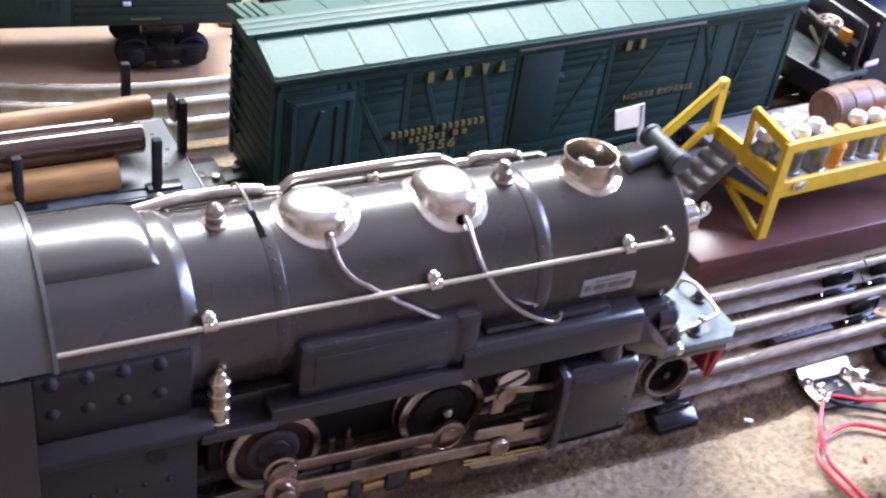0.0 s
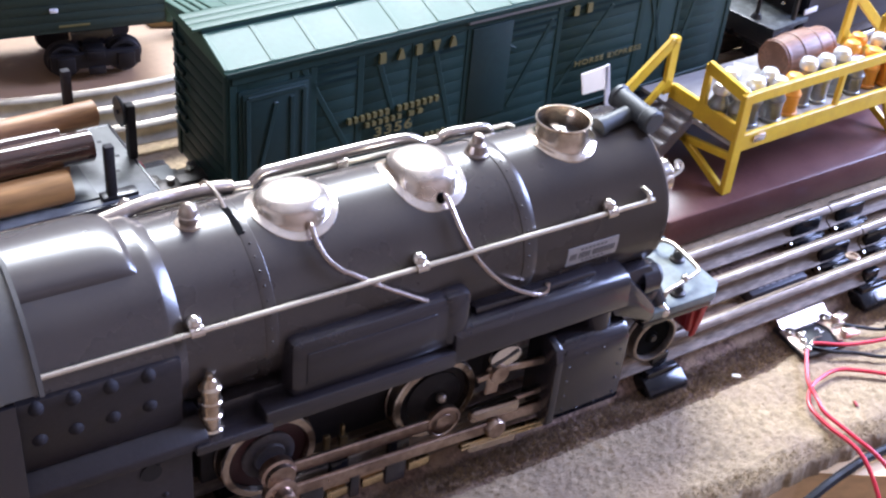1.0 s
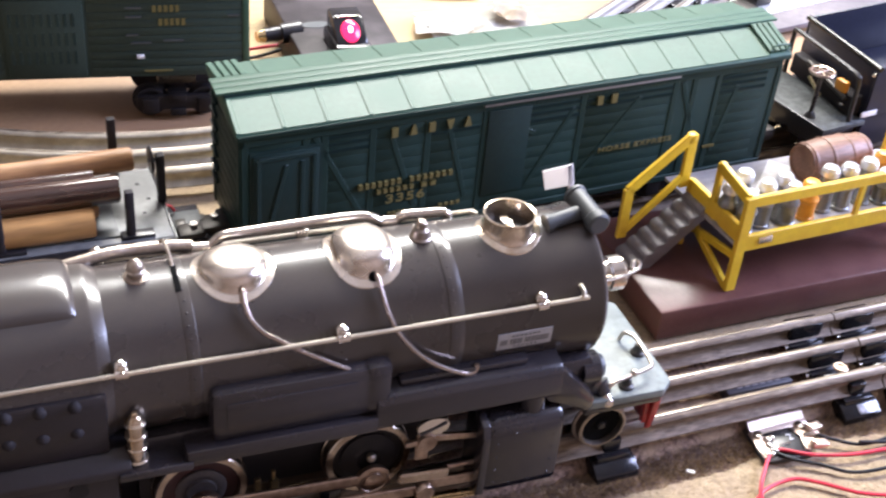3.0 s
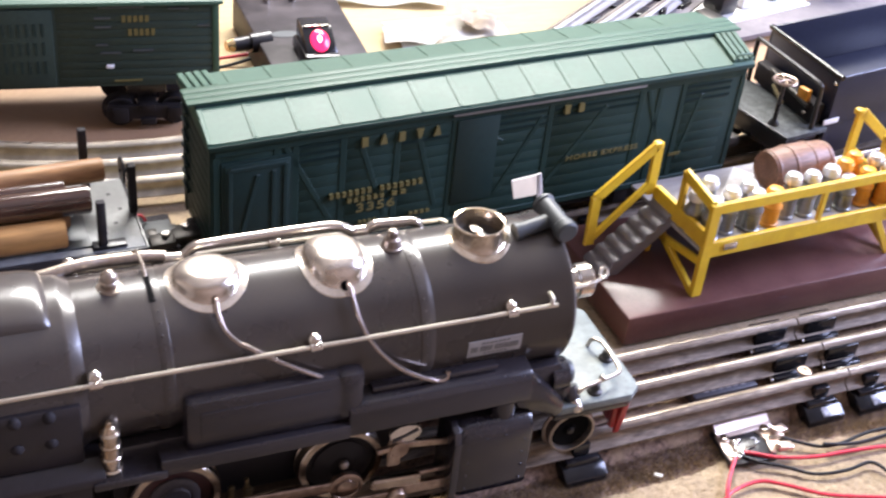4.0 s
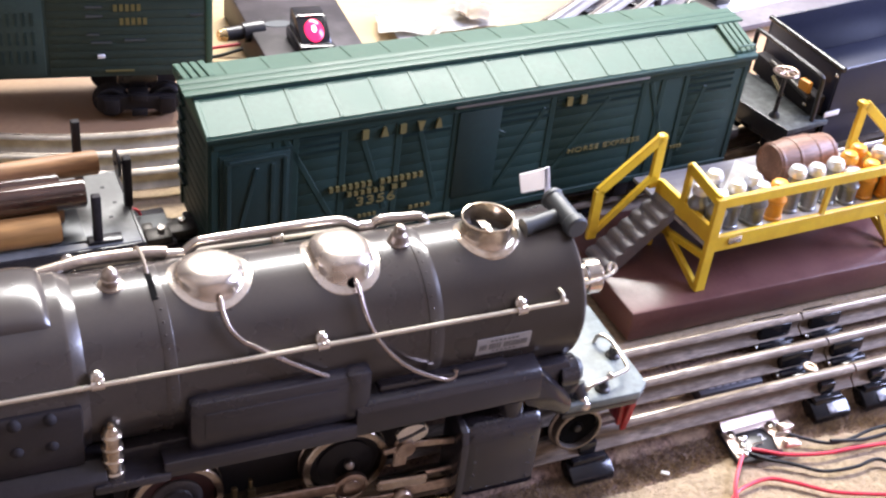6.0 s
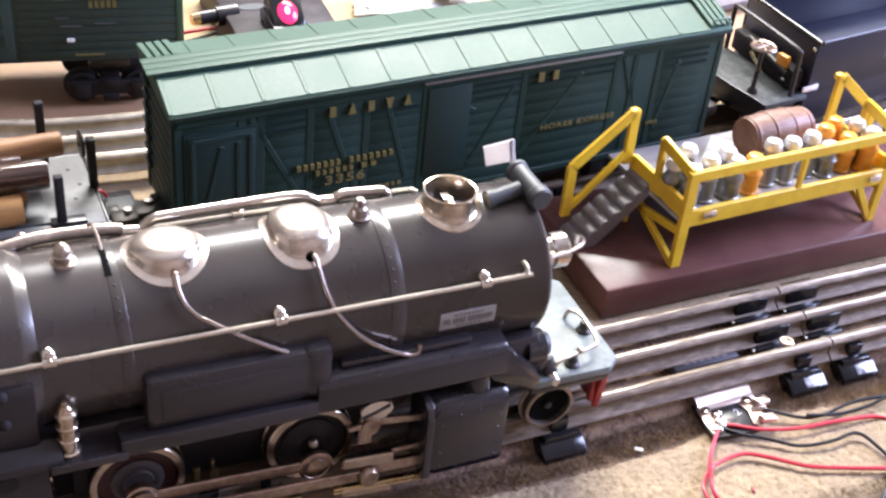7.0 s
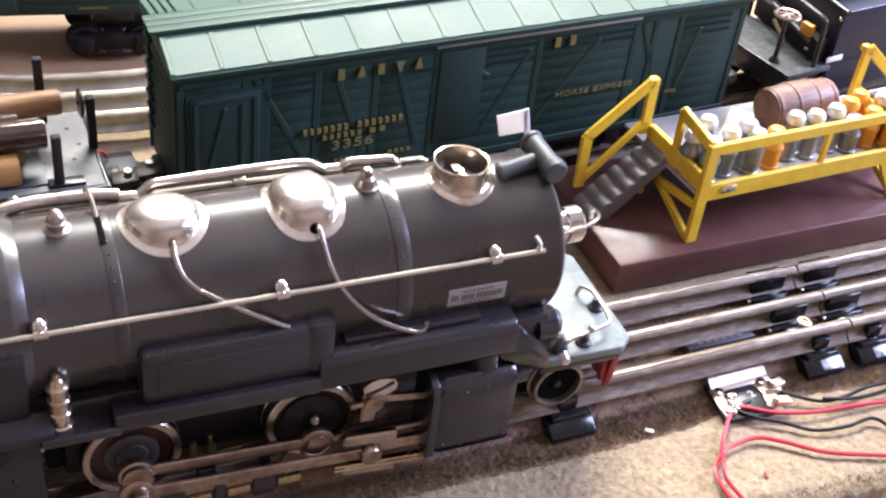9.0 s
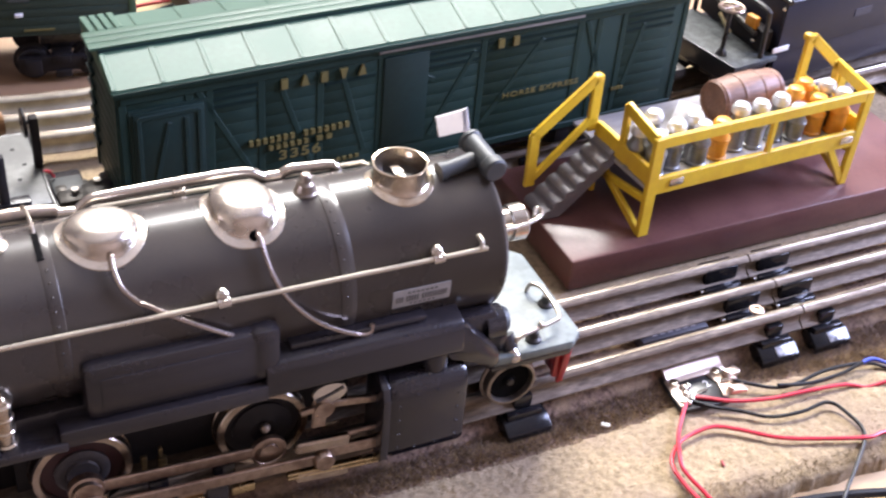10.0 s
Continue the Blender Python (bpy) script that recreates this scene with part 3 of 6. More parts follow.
def arc_track(name, cx, cy, radius, a0, a1, label, z=0.0):
    t = thing(name, cx, cy, z, 0, label, "model track", "tracks")
    n = 60
    for dr in (-17.5, 0, 17.5):
        pts = [((radius + dr) * math.cos(radians(a0 + (a1 - a0) * k / n)), (radius + dr) * math.sin(radians(a0 + (a1 - a0) * k / n)), 0.4) for k in range(n + 1)]
        rail = part("rail", sweep(bmesh.new(), pts, RAIL), RAIL_BOUNCE_LIT, t, smooth=40)
        part("rail_head", sweep(bmesh.new(), pts, HEAD), RAIL_HEAD, rail, "bright worn rail head", smooth=40)
    for k in range(5):
        a = a0 + (a1 - a0) * (k + 0.5) / 5
        sleeper(t, radius * math.cos(radians(a)), radius * math.sin(radians(a)), a - 90, 12.0)
    return t


arc_track("curved_track", -110, 470, 256, 205, 318, "curved three-rail tinplate track on the hardboard")
straight_track("straight_track", -420, -131, 127, 0.3, (-400, -290, -190, -145), "straight three-rail track under the log car")
straight_track("straight_track", -128, 330, 133, 3.87, (-60, 60, 190, 300), "straight three-rail track under the freight cars")


# ---- locomotive ----
def locomotive():
    L = thing("locomotive", 0, -2.1, 17.5, -1.2, "black die-cast steam locomotive with nickel trim on the track", "toy locomotive")
    Z = 59.7   # boiler axis above the rails
    R = 25.5

    def up(y, out):
        """Height on a round of radius R + out at the distance y from the middle."""
        return Z + math.sqrt((R + out) ** 2 - y * y)

    ax = Matrix.Translation((0, 0, Z)) @ Matrix.Rotation(radians(90), 4, "Y")
    # boiler: turned shell along x
    prof = [(R - 0.2, -194), (R, -190), (R, -36), (R + 0.6, -35), (R + 0.7, -33.4), (R - 0.3, -32.2), (R - 3, -31.8), (R - 4, -32.6), (12, -32.0), (0, -31.6)]
    boiler = part("boiler", lathe(bmesh.new(), prof, ax, 96), BLACK_PAINT, L, "satin black boiler shell")
    # stepped collar in front of the cab
    part("boiler_collar", lathe(bmesh.new(), [(R - 1, -191), (R + 0.1, -190.6), (R + 0.25, -190.9), (R + 1.6, -194.0), (R + 1.7, -194.4), (R + 1.7, -195.2), (R + 1.7, -229), (R - 1, -229)], ax, 96), BLACK_PAINT, L)
    # raised cover on top, rounded off at its edges
    bm = bmesh.new()
    rows = []
    for i in range(25):
        u = i / 24
        row = []
        for k in range(49):
            v = k / 48
            a = radians(40 + 80 * v)
            h = 3.0 * (1 - abs(2 * v - 1) ** 7) ** 0.5 * (1 - u ** 9) ** 0.5
            rr = R + 1.2 + h
            row.append(bm.verts.new((-229 + 31.5 * u, rr * math.cos(a), Z + rr * math.sin(a))))
        rows.append(row)
    for a, b in zip(rows, rows[1:]):
        for k in range(48):
            bm.faces.new((a[k], a[k + 1], b[k + 1], b[k]))
    part("top_cover", bm, BLACK_PAINT, L, smooth=60)
    # riveted bands
    for x, a0, a1, n, h, w in ((-166.4, 108, 232, 15, 0.22, 1.0), (-84.8, 78, 232, 19, 0.38, 2.4)):
        band = part("boiler_band", lathe(bmesh.new(), [(R - 0.4, x - 3.0), (R + h - 0.16, x - 2.8), (R + h - 0.04, x - 2.4), (R + h, x + 0.2), (R + h - 0.04, x + 0.7), (R - 0.08, x + w)], ax, 96), BLACK_PAINT, L, "low riveted strap round the boiler")
        for k in range(n):
            a = radians(a0 + (a1 - a0) * k / (n - 1))
            part("rivet", ball(bmesh.new(), (x - 1.2, (R + 0.25) * math.cos(a), Z + (R + 0.25) * math.sin(a)), 0.36, 8), BLACK_PAINT, band)
    # slot through which the wire hook comes: a black strip paints its dark inside
    part("slot", shell(bmesh.new(), -169.4, -167.6, R - 0.3, R + 0.34, 84, 109.5, Z, seg=14), DEAD_BLACK, L, "black strip painting the dark slot in the boiler top")
    part("wire_hook", tube(bmesh.new(), [(-168.4, 1, Z + R - 1), (-168.6, 7, Z + R + 1.6), (-169.2, 13, Z + R + 2.2), (-169.6, 17, Z + R - 0.6)], 0.55, 8), DULL_NICKEL, L)
    # domes
    def dome(name, x, sx, sy, power, h, label):
        bm = bmesh.new()
        prof = [(13.4, 0), (13.3, 0.45), (12.6, 0.6), (11.3, 0.62), (10.9, 0.85), (10.65, 1.5)] + [(10.5 * math.cos(radians(5 * k)) ** 0.75 if k < 18 else 0.0, 2.0 + (h - 1.6) * math.sin(radians(5 * k)) ** 1.15) for k in range(1, 19)]
        lathe(bm, prof, Matrix.Translation((x, 0, 0)), 56, sx, sy, power)
        for v in bm.verts:
            k = 1.0 if v.co.z < 1.3 else max(0.0, 1 - (v.co.z - 1.3) / (h - 1.3)) * 0.9
            v.co.y -= 2.0
            y = max(-R + 0.5, min(R - 0.5, v.co.y))
            v.co.z += Z + R - k * (R - math.sqrt(R * R - y * y)) - 0.2
        return part(name, bm, DOME_NICKEL, L, label)

    dome("steam_dome", -151.2, 0.94, 0.93, 2.05, 4.2, "round polished nickel steam dome")
    dome("sand_dome", -110.6, 0.87, 1.02, 2.6, 4.8, "squared polished nickel sand dome")
    # smoke stack with flared flange
    bm = bmesh.new()
    prof = [(10.9, 0), (10.8, 0.35), (10.4, 0.5), (9.4, 0.65), (8.8, 0.9), (8.35, 1.4), (8.15, 2.2), (8.1, 4.2), (8.2, 5.3), (8.6, 5.7), (8.75, 6.05), (8.6, 6.35), (8.1, 6.2), (7.75, 3.0), (7.5, 0.2)]
    lathe(bm, prof, Matrix.Translation((-60.9, -1.7, 0)), 48)
    for v in bm.verts:
        if v.co.z < 4.0 and math.hypot(v.co.x + 60.9, v.co.y + 1.7) > 7.9:
            y = v.co.y
            v.co.z -= min(1.0, (4.0 - v.co.z) / 2.6) * (R - math.sqrt(R * R - y * y))
        v.co.z += Z + R - 0.2
    st = part("smokestack", bm, STACK, L, "polished nickel smoke stack with a flared foot")
    bm = boxes((-62.2, -59.6, -6.4, 3.0, Z + R + 1.2, Z + R + 1.8))
    rod(bm, (-60.9, -1.7, Z + R), (-60.9, -1.7, Z + R + 2.8), 1.2, seg=10)
    part("smoke_unit", bm, NICKEL, st)
    part("stack_floor", lathe(bmesh.new(), [(7.7, 0), (0, 0.2)], Matrix.Translation((-60.9, -1.7, Z + R + 0.3)), 24), BLACK_WIRE, st)
    # whistles and safety valve
    def finial(name, x, material, prof, y=0.0):
        return part(name, lathe(bmesh.new(), prof, Matrix.Translation((x, y, Z + R - 0.5)), 20), material, L)

    finial("pop_valve", -179.5, DULL_NICKEL, [(4.0, 0), (3.8, 0.7), (2.6, 1.1), (2.5, 2.6), (2.9, 2.9), (2.5, 3.3), (2.4, 4.6), (1.9, 5.6), (0.9, 6.5), (0, 6.7)])
    finial("whistle", -90.5, TARNISHED, [(3.8, 0), (3.8, 0.8), (3.2, 1.3), (2.7, 3.6), (1.8, 4.4), (1.7, 6.2), (1.1, 6.9), (0, 7.1)])
    # hoses from the domes to the running board
    def on(x, y, out):
        return (x, y, up(y, out))

    part("sand_pipe", tube(bmesh.new(), [(-150.3, -10.5, Z + R - 2.0), (-150.6, -13.0, Z + 24.4), (-150.8, -16.0, Z + 22.1), (-149.6, -20.0, Z + 18.4), (-146.4, -22.8, Z + 15.2), (-144.0, -23.6, Z + 13.8), (-137.1, -25.8, Z + 9.6), (-128.2, -27.2, Z + 4.2), (-119.6, -27.6, Z - 1.2)], 0.8, 10), SAND_PIPE, L, "thin bent nickel pipe")
    part("sand_pipe", tube(bmesh.new(), [(-109.6, -12.6, Z + R - 2.4), (-109.4, -15.2, Z + 23.2), (-108.6, -20.9, Z + 17.6), (-107.3, -24.0, Z + 13.4), (-104.7, -26.2, Z + 8.4), (-99.6, -27.6, Z + 2.0), (-93.8, -27.8, Z - 3.4), (-87.4, -27.6, Z - 7.8), (-81.6, -27.4, Z - 10.8), (-78.6, -27.2, Z - 10.6), (-77.9, -26.6, Z - 8.0)], 0.8, 10), SAND_PIPE, L, "thin bent nickel pipe")
    # black ball in place of a hole, for the shade inside it
    part("pipe_mouth", ball(bmesh.new(), (-110.2, -12.9, Z + R - 2.9), 1.7, 14), DEAD_BLACK, L, "black ball painting the dark hole where the pipe enters")
    # hand rails on both sides
    hz = Z + 12.0
    for s in (-1, 1):
        y = 25.9 * s if s < 0 else 22.5
        hz = Z + (11.2 if s < 0 else 17.0)
        line = [(-233, y, hz - 0.3), (-120, y, hz), (-47, y, hz + 0.2), (-44.2, y, hz + 0.3), (-43.0, y, hz + 0.9), (-42.6, y * 0.985, hz + 2.0), (-42.5, y * 0.95, hz + 2.6), (-42.5, y * 0.86, hz + 2.8)]
        if s > 0:
            line = line[:2] + [(-68, y, hz + 0.1), (-64, y * 0.97, hz + 0.1), (-62, y * 0.9, hz)]
        rail = part("hand_rail", tube(bmesh.new(), line, 0.80, 10, 6), HAND_RAIL, L, "thin nickel hand rail")
        for x in (-188.3, -123.2, -57.3)[:3 if s < 0 else 2]:
            bm = rod(bmesh.new(), (x, s * 22.4, hz + 0.6), (x, y + s * 1.0, hz + 0.2), 1.5, 1.3, 12)
            ball(bm, (x, s * 24.2, hz + 1.6), 2.2, 18)
            rod(bm, (x - 1.8, y, hz), (x + 1.8, y, hz), 1.6, seg=12)
            part("rail_post", bm, NICKEL, rail)
    # thick pipes on the far side
    part("far_pipe", tube(bmesh.new(), [(-207, 13.5, Z + 21.4), (-196, 14.2, Z + 22.9), (-185, 16.0, Z + 23.6), (-176, 17.6, Z + 22.6), (-166, 18.0, Z + 22.0), (-160, 18.0, Z + 21.0)], 2.0, 14), DULL_NICKEL, L, "thick bent nickel pipe along the far side")
    part("pipe_sleeve", rod(bmesh.new(), (-160.5, 18, Z + 20.0), (-154.4, 18, Z + 19.4), 2.1, seg=14), NICKEL, L)
    part("far_pipe", tube(bmesh.new(), [(-154.6, 18, Z + 19.4), (-152.6, 18.2, Z + 21.2), (-150.2, 18.4, Z + 22.8), (-146, 18.4, Z + 23.2), (-130, 18.4, Z + 23.6), (-114, 18.4, Z + 23.8), (-105, 18.4, Z + 23.6), (-101, 18.2, Z + 22.6), (-97.5, 18, Z + 20.4)], 1.8, 14), NICKEL, L, "thick bent nickel pipe along the far side")
    part("pipe_sleeve", rod(bmesh.new(), (-97.8, 18, Z + 20.4), (-92.6, 18, Z + 20.2), 2.1, seg=14), NICKEL, L)
    part("far_pipe", tube(bmesh.new(), [(-93, 18, Z + 20.2), (-91, 18, Z + 21.6), (-88, 18, Z + 22.2), (-82, 18, Z + 21.8), (-76.5, 18, Z + 21.4), (-74.4, 17.6, Z + 20.2), (-73.6, 17, Z + 16.2)], 1.7, 14), NICKEL, L, "thick bent nickel pipe along the far side")
    # builder's plate on the side, lettering as bars
    plate = part("builder_plate", shell(bmesh.new(), -71.2, -52.0, R - 0.2, R + 0.35, 176.6, 191.5, Z, seg=6), PLATE_GREY, L, "small silver builder's plate with dark lettering")
    marks = [(-66.5 + 1.5 * k, -65.5 + 1.5 * k, 178.6, 180.0) for k in range(7)] + [(-65.5 + 1.5 * k, -64.6 + 1.5 * k, 188.4, 189.6) for k in range(6)]
    marks += [(-70.2 + 0.86 * k, -69.65 + 0.86 * k, 181.8, 186.8) for k in range(20) if k not in (3, 9)]
    for x0, x1, b0, b1 in marks:
        part("lettering", shell(bmesh.new(), x0, x1, R, R + 0.45, b0, b1, Z, seg=3), PLATE_MARK, plate)
    # headlamp at the top front, the flag stands behind it
    hl = part("head_lamp", tube(bmesh.new(), [(-47.6, -3.6, Z + R + 1.2), (-35.0, -1.8, Z + R + 2.6)], 2.6, 20, 0), GREY_PAINT, L, "grey barrel-shaped head lamp on the boiler top")
    bm = lathe(bmesh.new(), [(0, -8.6), (3.4, -8.5), (4.0, -8.0), (4.0, -6.8), (3.5, -6.3), (3.4, 5.2), (4.0, 6.0), (4.0, 9.0), (3.4, 9.6), (0, 9.7)], Matrix.Translation((-33.2, -1.8, Z + R + 3.8)) @ Matrix.Rotation(radians(4), 4, "Z") @ Matrix.Rotation(radians(95), 4, "X"), 24)
    part("lamp_barrel", bm, GREY_PAINT, hl)
    part("lamp_collar", rod(bmesh.new(), (-48.6, -3.7, Z + R + 1.1), (-46.6, -3.5, Z + R + 1.3), 3.1, seg=20), GREY_PAINT, hl)
    fl = part("flag_staff", beam(bmesh.new(), (-27.6, 16, Z + 16.0), (-31.6, 16, Z + R + 10.0), 0.8, 2.2, (1, 0, 0)), WHITE_PAINT, L, "small white marker flag on a strip staff")
    part("flag", prism(bmesh.new(), [(-41.6, Z + R + 8.6), (-31.4, Z + R + 9.9), (-30.2, Z + R + 1.6), (-39.8, Z + R + 1.0)], "y", 15.6, 16.2), FLAG_WHITE, fl)
    part("flag_foot", boxes((-31, -25, 13, 19, Z + 15, Z + 18), bevel=0.4), BLACK_CAST, fl)
    # boiler front: bright drum and wire hook
    fr = part("front_drum", lathe(bmesh.new(), [(5.2, 0), (5.2, 9), (6.2, 9.4), (6.2, 14.2), (5.6, 15.0), (0, 15.2)], Matrix.Translation((-31, -3.5, Z + 1.6)) @ Matrix.Rotation(radians(90), 4, "Y"), 32), NICKEL, L, "bright drum on the boiler front")
    part("wire_loop", tube(bmesh.new(), [(-33.0, -13.0, Z + 6.4), (-27, -11.6, Z + 5.2), (-18.5, -9.0, Z + 4.0), (-12.4, -6.6, Z + 3.4), (-9.8, -5.0, Z + 3.8), (-10.0, -3.6, Z + 5.0), (-11.8, -4.0, Z + 5.3), (-13.2, -6.2, Z + 4.2)], 0.8, 8), NICKEL, fr)
    for s in (-1, 1):
        part("smokebox_bracket", prism(bmesh.new(), [(-58, Z - 16), (-34, Z - 16), (-30.5, Z - 22), (-29.5, Z - 34), (-58, Z - 34)], "y", min(s * 10, s * 25), max(s * 10, s * 25), 1.2), BLACK_CAST, L, "black bracket under the boiler front")
    # saddle below the smoke box
    part("saddle", prism(bmesh.new(), [(-15, Z - 33), (15, Z - 33), (13, Z - 22), (18, Z - 17), (-18, Z - 17), (-13, Z - 22)], "x", -62, -38, 0.8), BLACK_CAST, L)
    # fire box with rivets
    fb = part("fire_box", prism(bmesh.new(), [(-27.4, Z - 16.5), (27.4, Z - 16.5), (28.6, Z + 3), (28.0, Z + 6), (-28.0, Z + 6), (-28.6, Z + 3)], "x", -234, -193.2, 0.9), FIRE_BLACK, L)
    for zz, yy in ((Z + 3.7, -28.4), (Z - 6.3, -28.0)):
        for x in (-229.4, -220.6, -211.4, -202.0):
            part("rivet", ball(bmesh.new(), (x, yy + 0.9, zz), 2.2, 14), DULL_BLACK, fb)
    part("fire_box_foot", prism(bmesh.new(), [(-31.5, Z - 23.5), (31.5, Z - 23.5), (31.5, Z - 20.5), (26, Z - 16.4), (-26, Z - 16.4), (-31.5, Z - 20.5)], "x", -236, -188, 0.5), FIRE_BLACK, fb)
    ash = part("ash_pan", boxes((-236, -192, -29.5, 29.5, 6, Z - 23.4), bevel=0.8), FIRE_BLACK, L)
    for x in (-228, -221, -214, -207, -200):
        part("rivet", ball(bmesh.new(), (x, -29.4, 22.0), 0.9, 8), DULL_BLACK, ash)
    for x in (-203.5,):
        part("ash_hole", rod(bmesh.new(), (x, -29.9, 32.0), (x, -29.2, 32.0), 2.9, seg=18), BLACK_WIRE, ash)
    # cab
    bm = shell(bmesh.new(), -330, -228.0, R + 5.4, R + 7.6, 16, 161, Z, seg=48)
    bmesh.ops.bevel(bm, geom=[e for e in bm.edges if len(e.link_faces) == 2 and e.calc_face_angle(0) > 1.0], offset=0.6, segments=2, affect="EDGES")
    cab = part("cab", bm, CAB_LIT_BLACK, L, "black curved cab roof and sides")
    # lip added to draw the light line along the cab's front edge
    part("cab_bead", shell(bmesh.new(), -228.8, -227.6, R + 6.0, R + 8.2, 14, 162, Z, seg=48), CAB_LIT_BLACK, cab)
    part("cab_front", prism(bmesh.new(), [(math.cos(radians(a)) * (R + 6), Z + math.sin(radians(a)) * (R + 6)) for a in range(0, 181, 6)] + [(-30.5, Z - 40), (30.5, Z - 40)], "x", -236.5, -234.2), BLACK_PAINT, cab)
    for s in (-1, 1):
        part("cab_side", boxes((-330, -234.4, s * 31.0 - 0.8, s * 31.0 + 0.8, Z - 44, Z + 9.5)), BLACK_CAST, cab)
    part("cab_floor", boxes((-330, -230, -28, 28, 6, 10)), BLACK_CAST, cab)
    part("cab_back", boxes((-330, -328, -28, 28, 6, Z + R)), BLACK_CAST, cab)
    # pop valve column beside the running board
    bm = lathe(bmesh.new(), [(2.9, 0), (3.3, 0.4), (3.35, 1.3), (2.8, 1.7), (2.75, 5.0), (3.2, 5.3), (3.25, 6.2), (2.8, 6.6), (2.7, 9.6), (3.15, 9.9), (3.2, 10.8), (2.7, 11.2), (2.65, 14.2), (3.1, 14.5), (3.1, 15.4), (2.3, 16.0), (1.9, 17.4), (1.2, 18.0), (1.0, 19.4), (0, 19.8)], Matrix.Translation((-185.8, -27.2, Z - 22.0)), 24)
    part("air_pump", bm, STACK, L, "ribbed nickel air pump column")
    # running boards with the tank box
    for s in (-1, 1):
        rb = part("running_board", boxes((-192, -170, s * 28 - 4.6, s * 28 + 4.6, Z - 25, Z - 21.8), (-172, -112, s * 27.5 - 4.5, s * 27.5 + 4.5, Z - 24.4, Z - 18.4), bevel=0.8), BLACK_CAST, L, "black running board along the boiler")
        part("board_web", boxes((-192, -50, s * 20 - 4, s * 20 + 4, Z - 30, Z - 17), bevel=0.6), BLACK_CAST, rb)
        part("tank_box", boxes((-164, -109.5, s * 25.5 - 4.5, s * 25.5 + 4.5, Z - 18.5, Z + 0.6), bevel=2.4), BLACK_CAST, rb, "long black tank box on the running board")
        part("tank_panel", boxes((-159.5, -119, s * 30.0 - 0.5, s * 30.0 + 0.5, Z - 14.0, Z - 3.5), bevel=0.45), BLACK_CAST, rb)
        part("tank_step", boxes((-116.5, -107.6, s * 25.2 - 5.2, s * 25.2 + 5.2, Z - 18, Z + 1.2), bevel=2.2), BLACK_CAST, rb)
        part("front_ledge", prism(bmesh.new(), [(s * 20, Z - 24), (s * 31.2, Z - 24), (s * 32.0, Z - 23), (s * 31.4, Z - 14.0), (s * 29.8, Z - 12.0), (s * 20, Z - 9.4)], "x", -112.6, -48, 0.8), BLACK_CAST, rb)
        part("ledge_lip", boxes((-104, -60, s * 25 - 2.6, s * 25 + 2.6, Z - 11.0, Z - 8.6), bevel=0.6), BLACK_CAST, rb)
        part("front_strut", prism(bmesh.new(), [(-56, Z - 13.0), (-49, Z - 13.2), (-45.6, Z - 15.4), (-33, Z - 29.6), (-33, Z - 36), (-38, Z - 36), (-50.5, Z - 24), (-58, Z - 24)], "y", s * 27.4 - 3.4, s * 27.4 + 3.4, 2.6), GLOSS_CAST, rb)
        # cylinder block
        cy = part("cylinder_block", prism(bmesh.new(), [(s * 20, 2), (s * 33, -1.5), (s * 34.2, 0), (s * 34.2, 25), (s * 33, 28.5), (s * 29, 30.5), (s * 24, 30.5), (s * 20, 29)], "x", -73.5, -45.5, 2.6), BLACK_CAST, L, "black riveted cylinder block")
        part("steam_pipe", rod(bmesh.new(), (-56, s * 27, 29), (-56, s * 26, Z - 22), 4.6, 5.4, 20), BLACK_CAST, cy)
        part("cylinder_flange", prism(bmesh.new(), [(s * 20, 1), (s * 33.6, -2.0), (s * 34.9, -0.5), (s * 34.9, 25), (s * 33.6, 29.2), (s * 29, 31.2), (s * 20, 30)], "x", -76, -73.3, 0.4), BLACK_CAST, cy)
        for x in (-70, -49.5):
            for zz in (3, 9, 15, 21):
                part("rivet", ball(bmesh.new(), (x, s * 34.0, zz), 0.55, 8), BLACK_CAST, cy)
        for x in (-64, -57):
            for zz in (1.6, 24.5):
                part("rivet", ball(bmesh.new(), (x, s * 34.0, zz), 0.55, 8), BLACK_CAST, cy)
    # wheels and rods
    def driver(x, s):
        m = Matrix.Translation((x, s * 19.2, 13.8)) @ Matrix.Rotation(radians(90 if s < 0 else -90), 4, "X")
        rear = x < -140
        w = part("driving_wheel", lathe(bmesh.new(), [(15.3, -2.6), (15.3, -1.8), (14.9, -1.4), (14.8, 2.2), (14.4, 2.7), (12.5, 2.7), (12.3, 2.2), (12.1, 0.0), (0, 0.0)], m, 56), TYRE, L, "driving wheel with a bright tyre and dark centre")
        part("wheel_disc", lathe(bmesh.new(), [(12.05, 0.2), (12.0, 0.7), (7.4, 1.1), (0, 1.1)], m, 40), WHEEL_RED if rear else WHEEL_BLACK, w, "dark red wheel centre" if rear else "")
        part("wheel_boss", lathe(bmesh.new(), [(8.2, 1.0), (8.2, 1.8), (7.6, 2.3), (5.4, 2.5), (5.0, 2.3), (4.6, 3.2), (0, 3.4)] if rear else [(9.6, 0.9), (9.6, 1.7), (8.6, 2.2), (5.6, 2.5), (4.4, 3.4), (0, 3.5)], m, 36), BOSS_GREY if rear else WHEEL_BLACK, w)
        return w

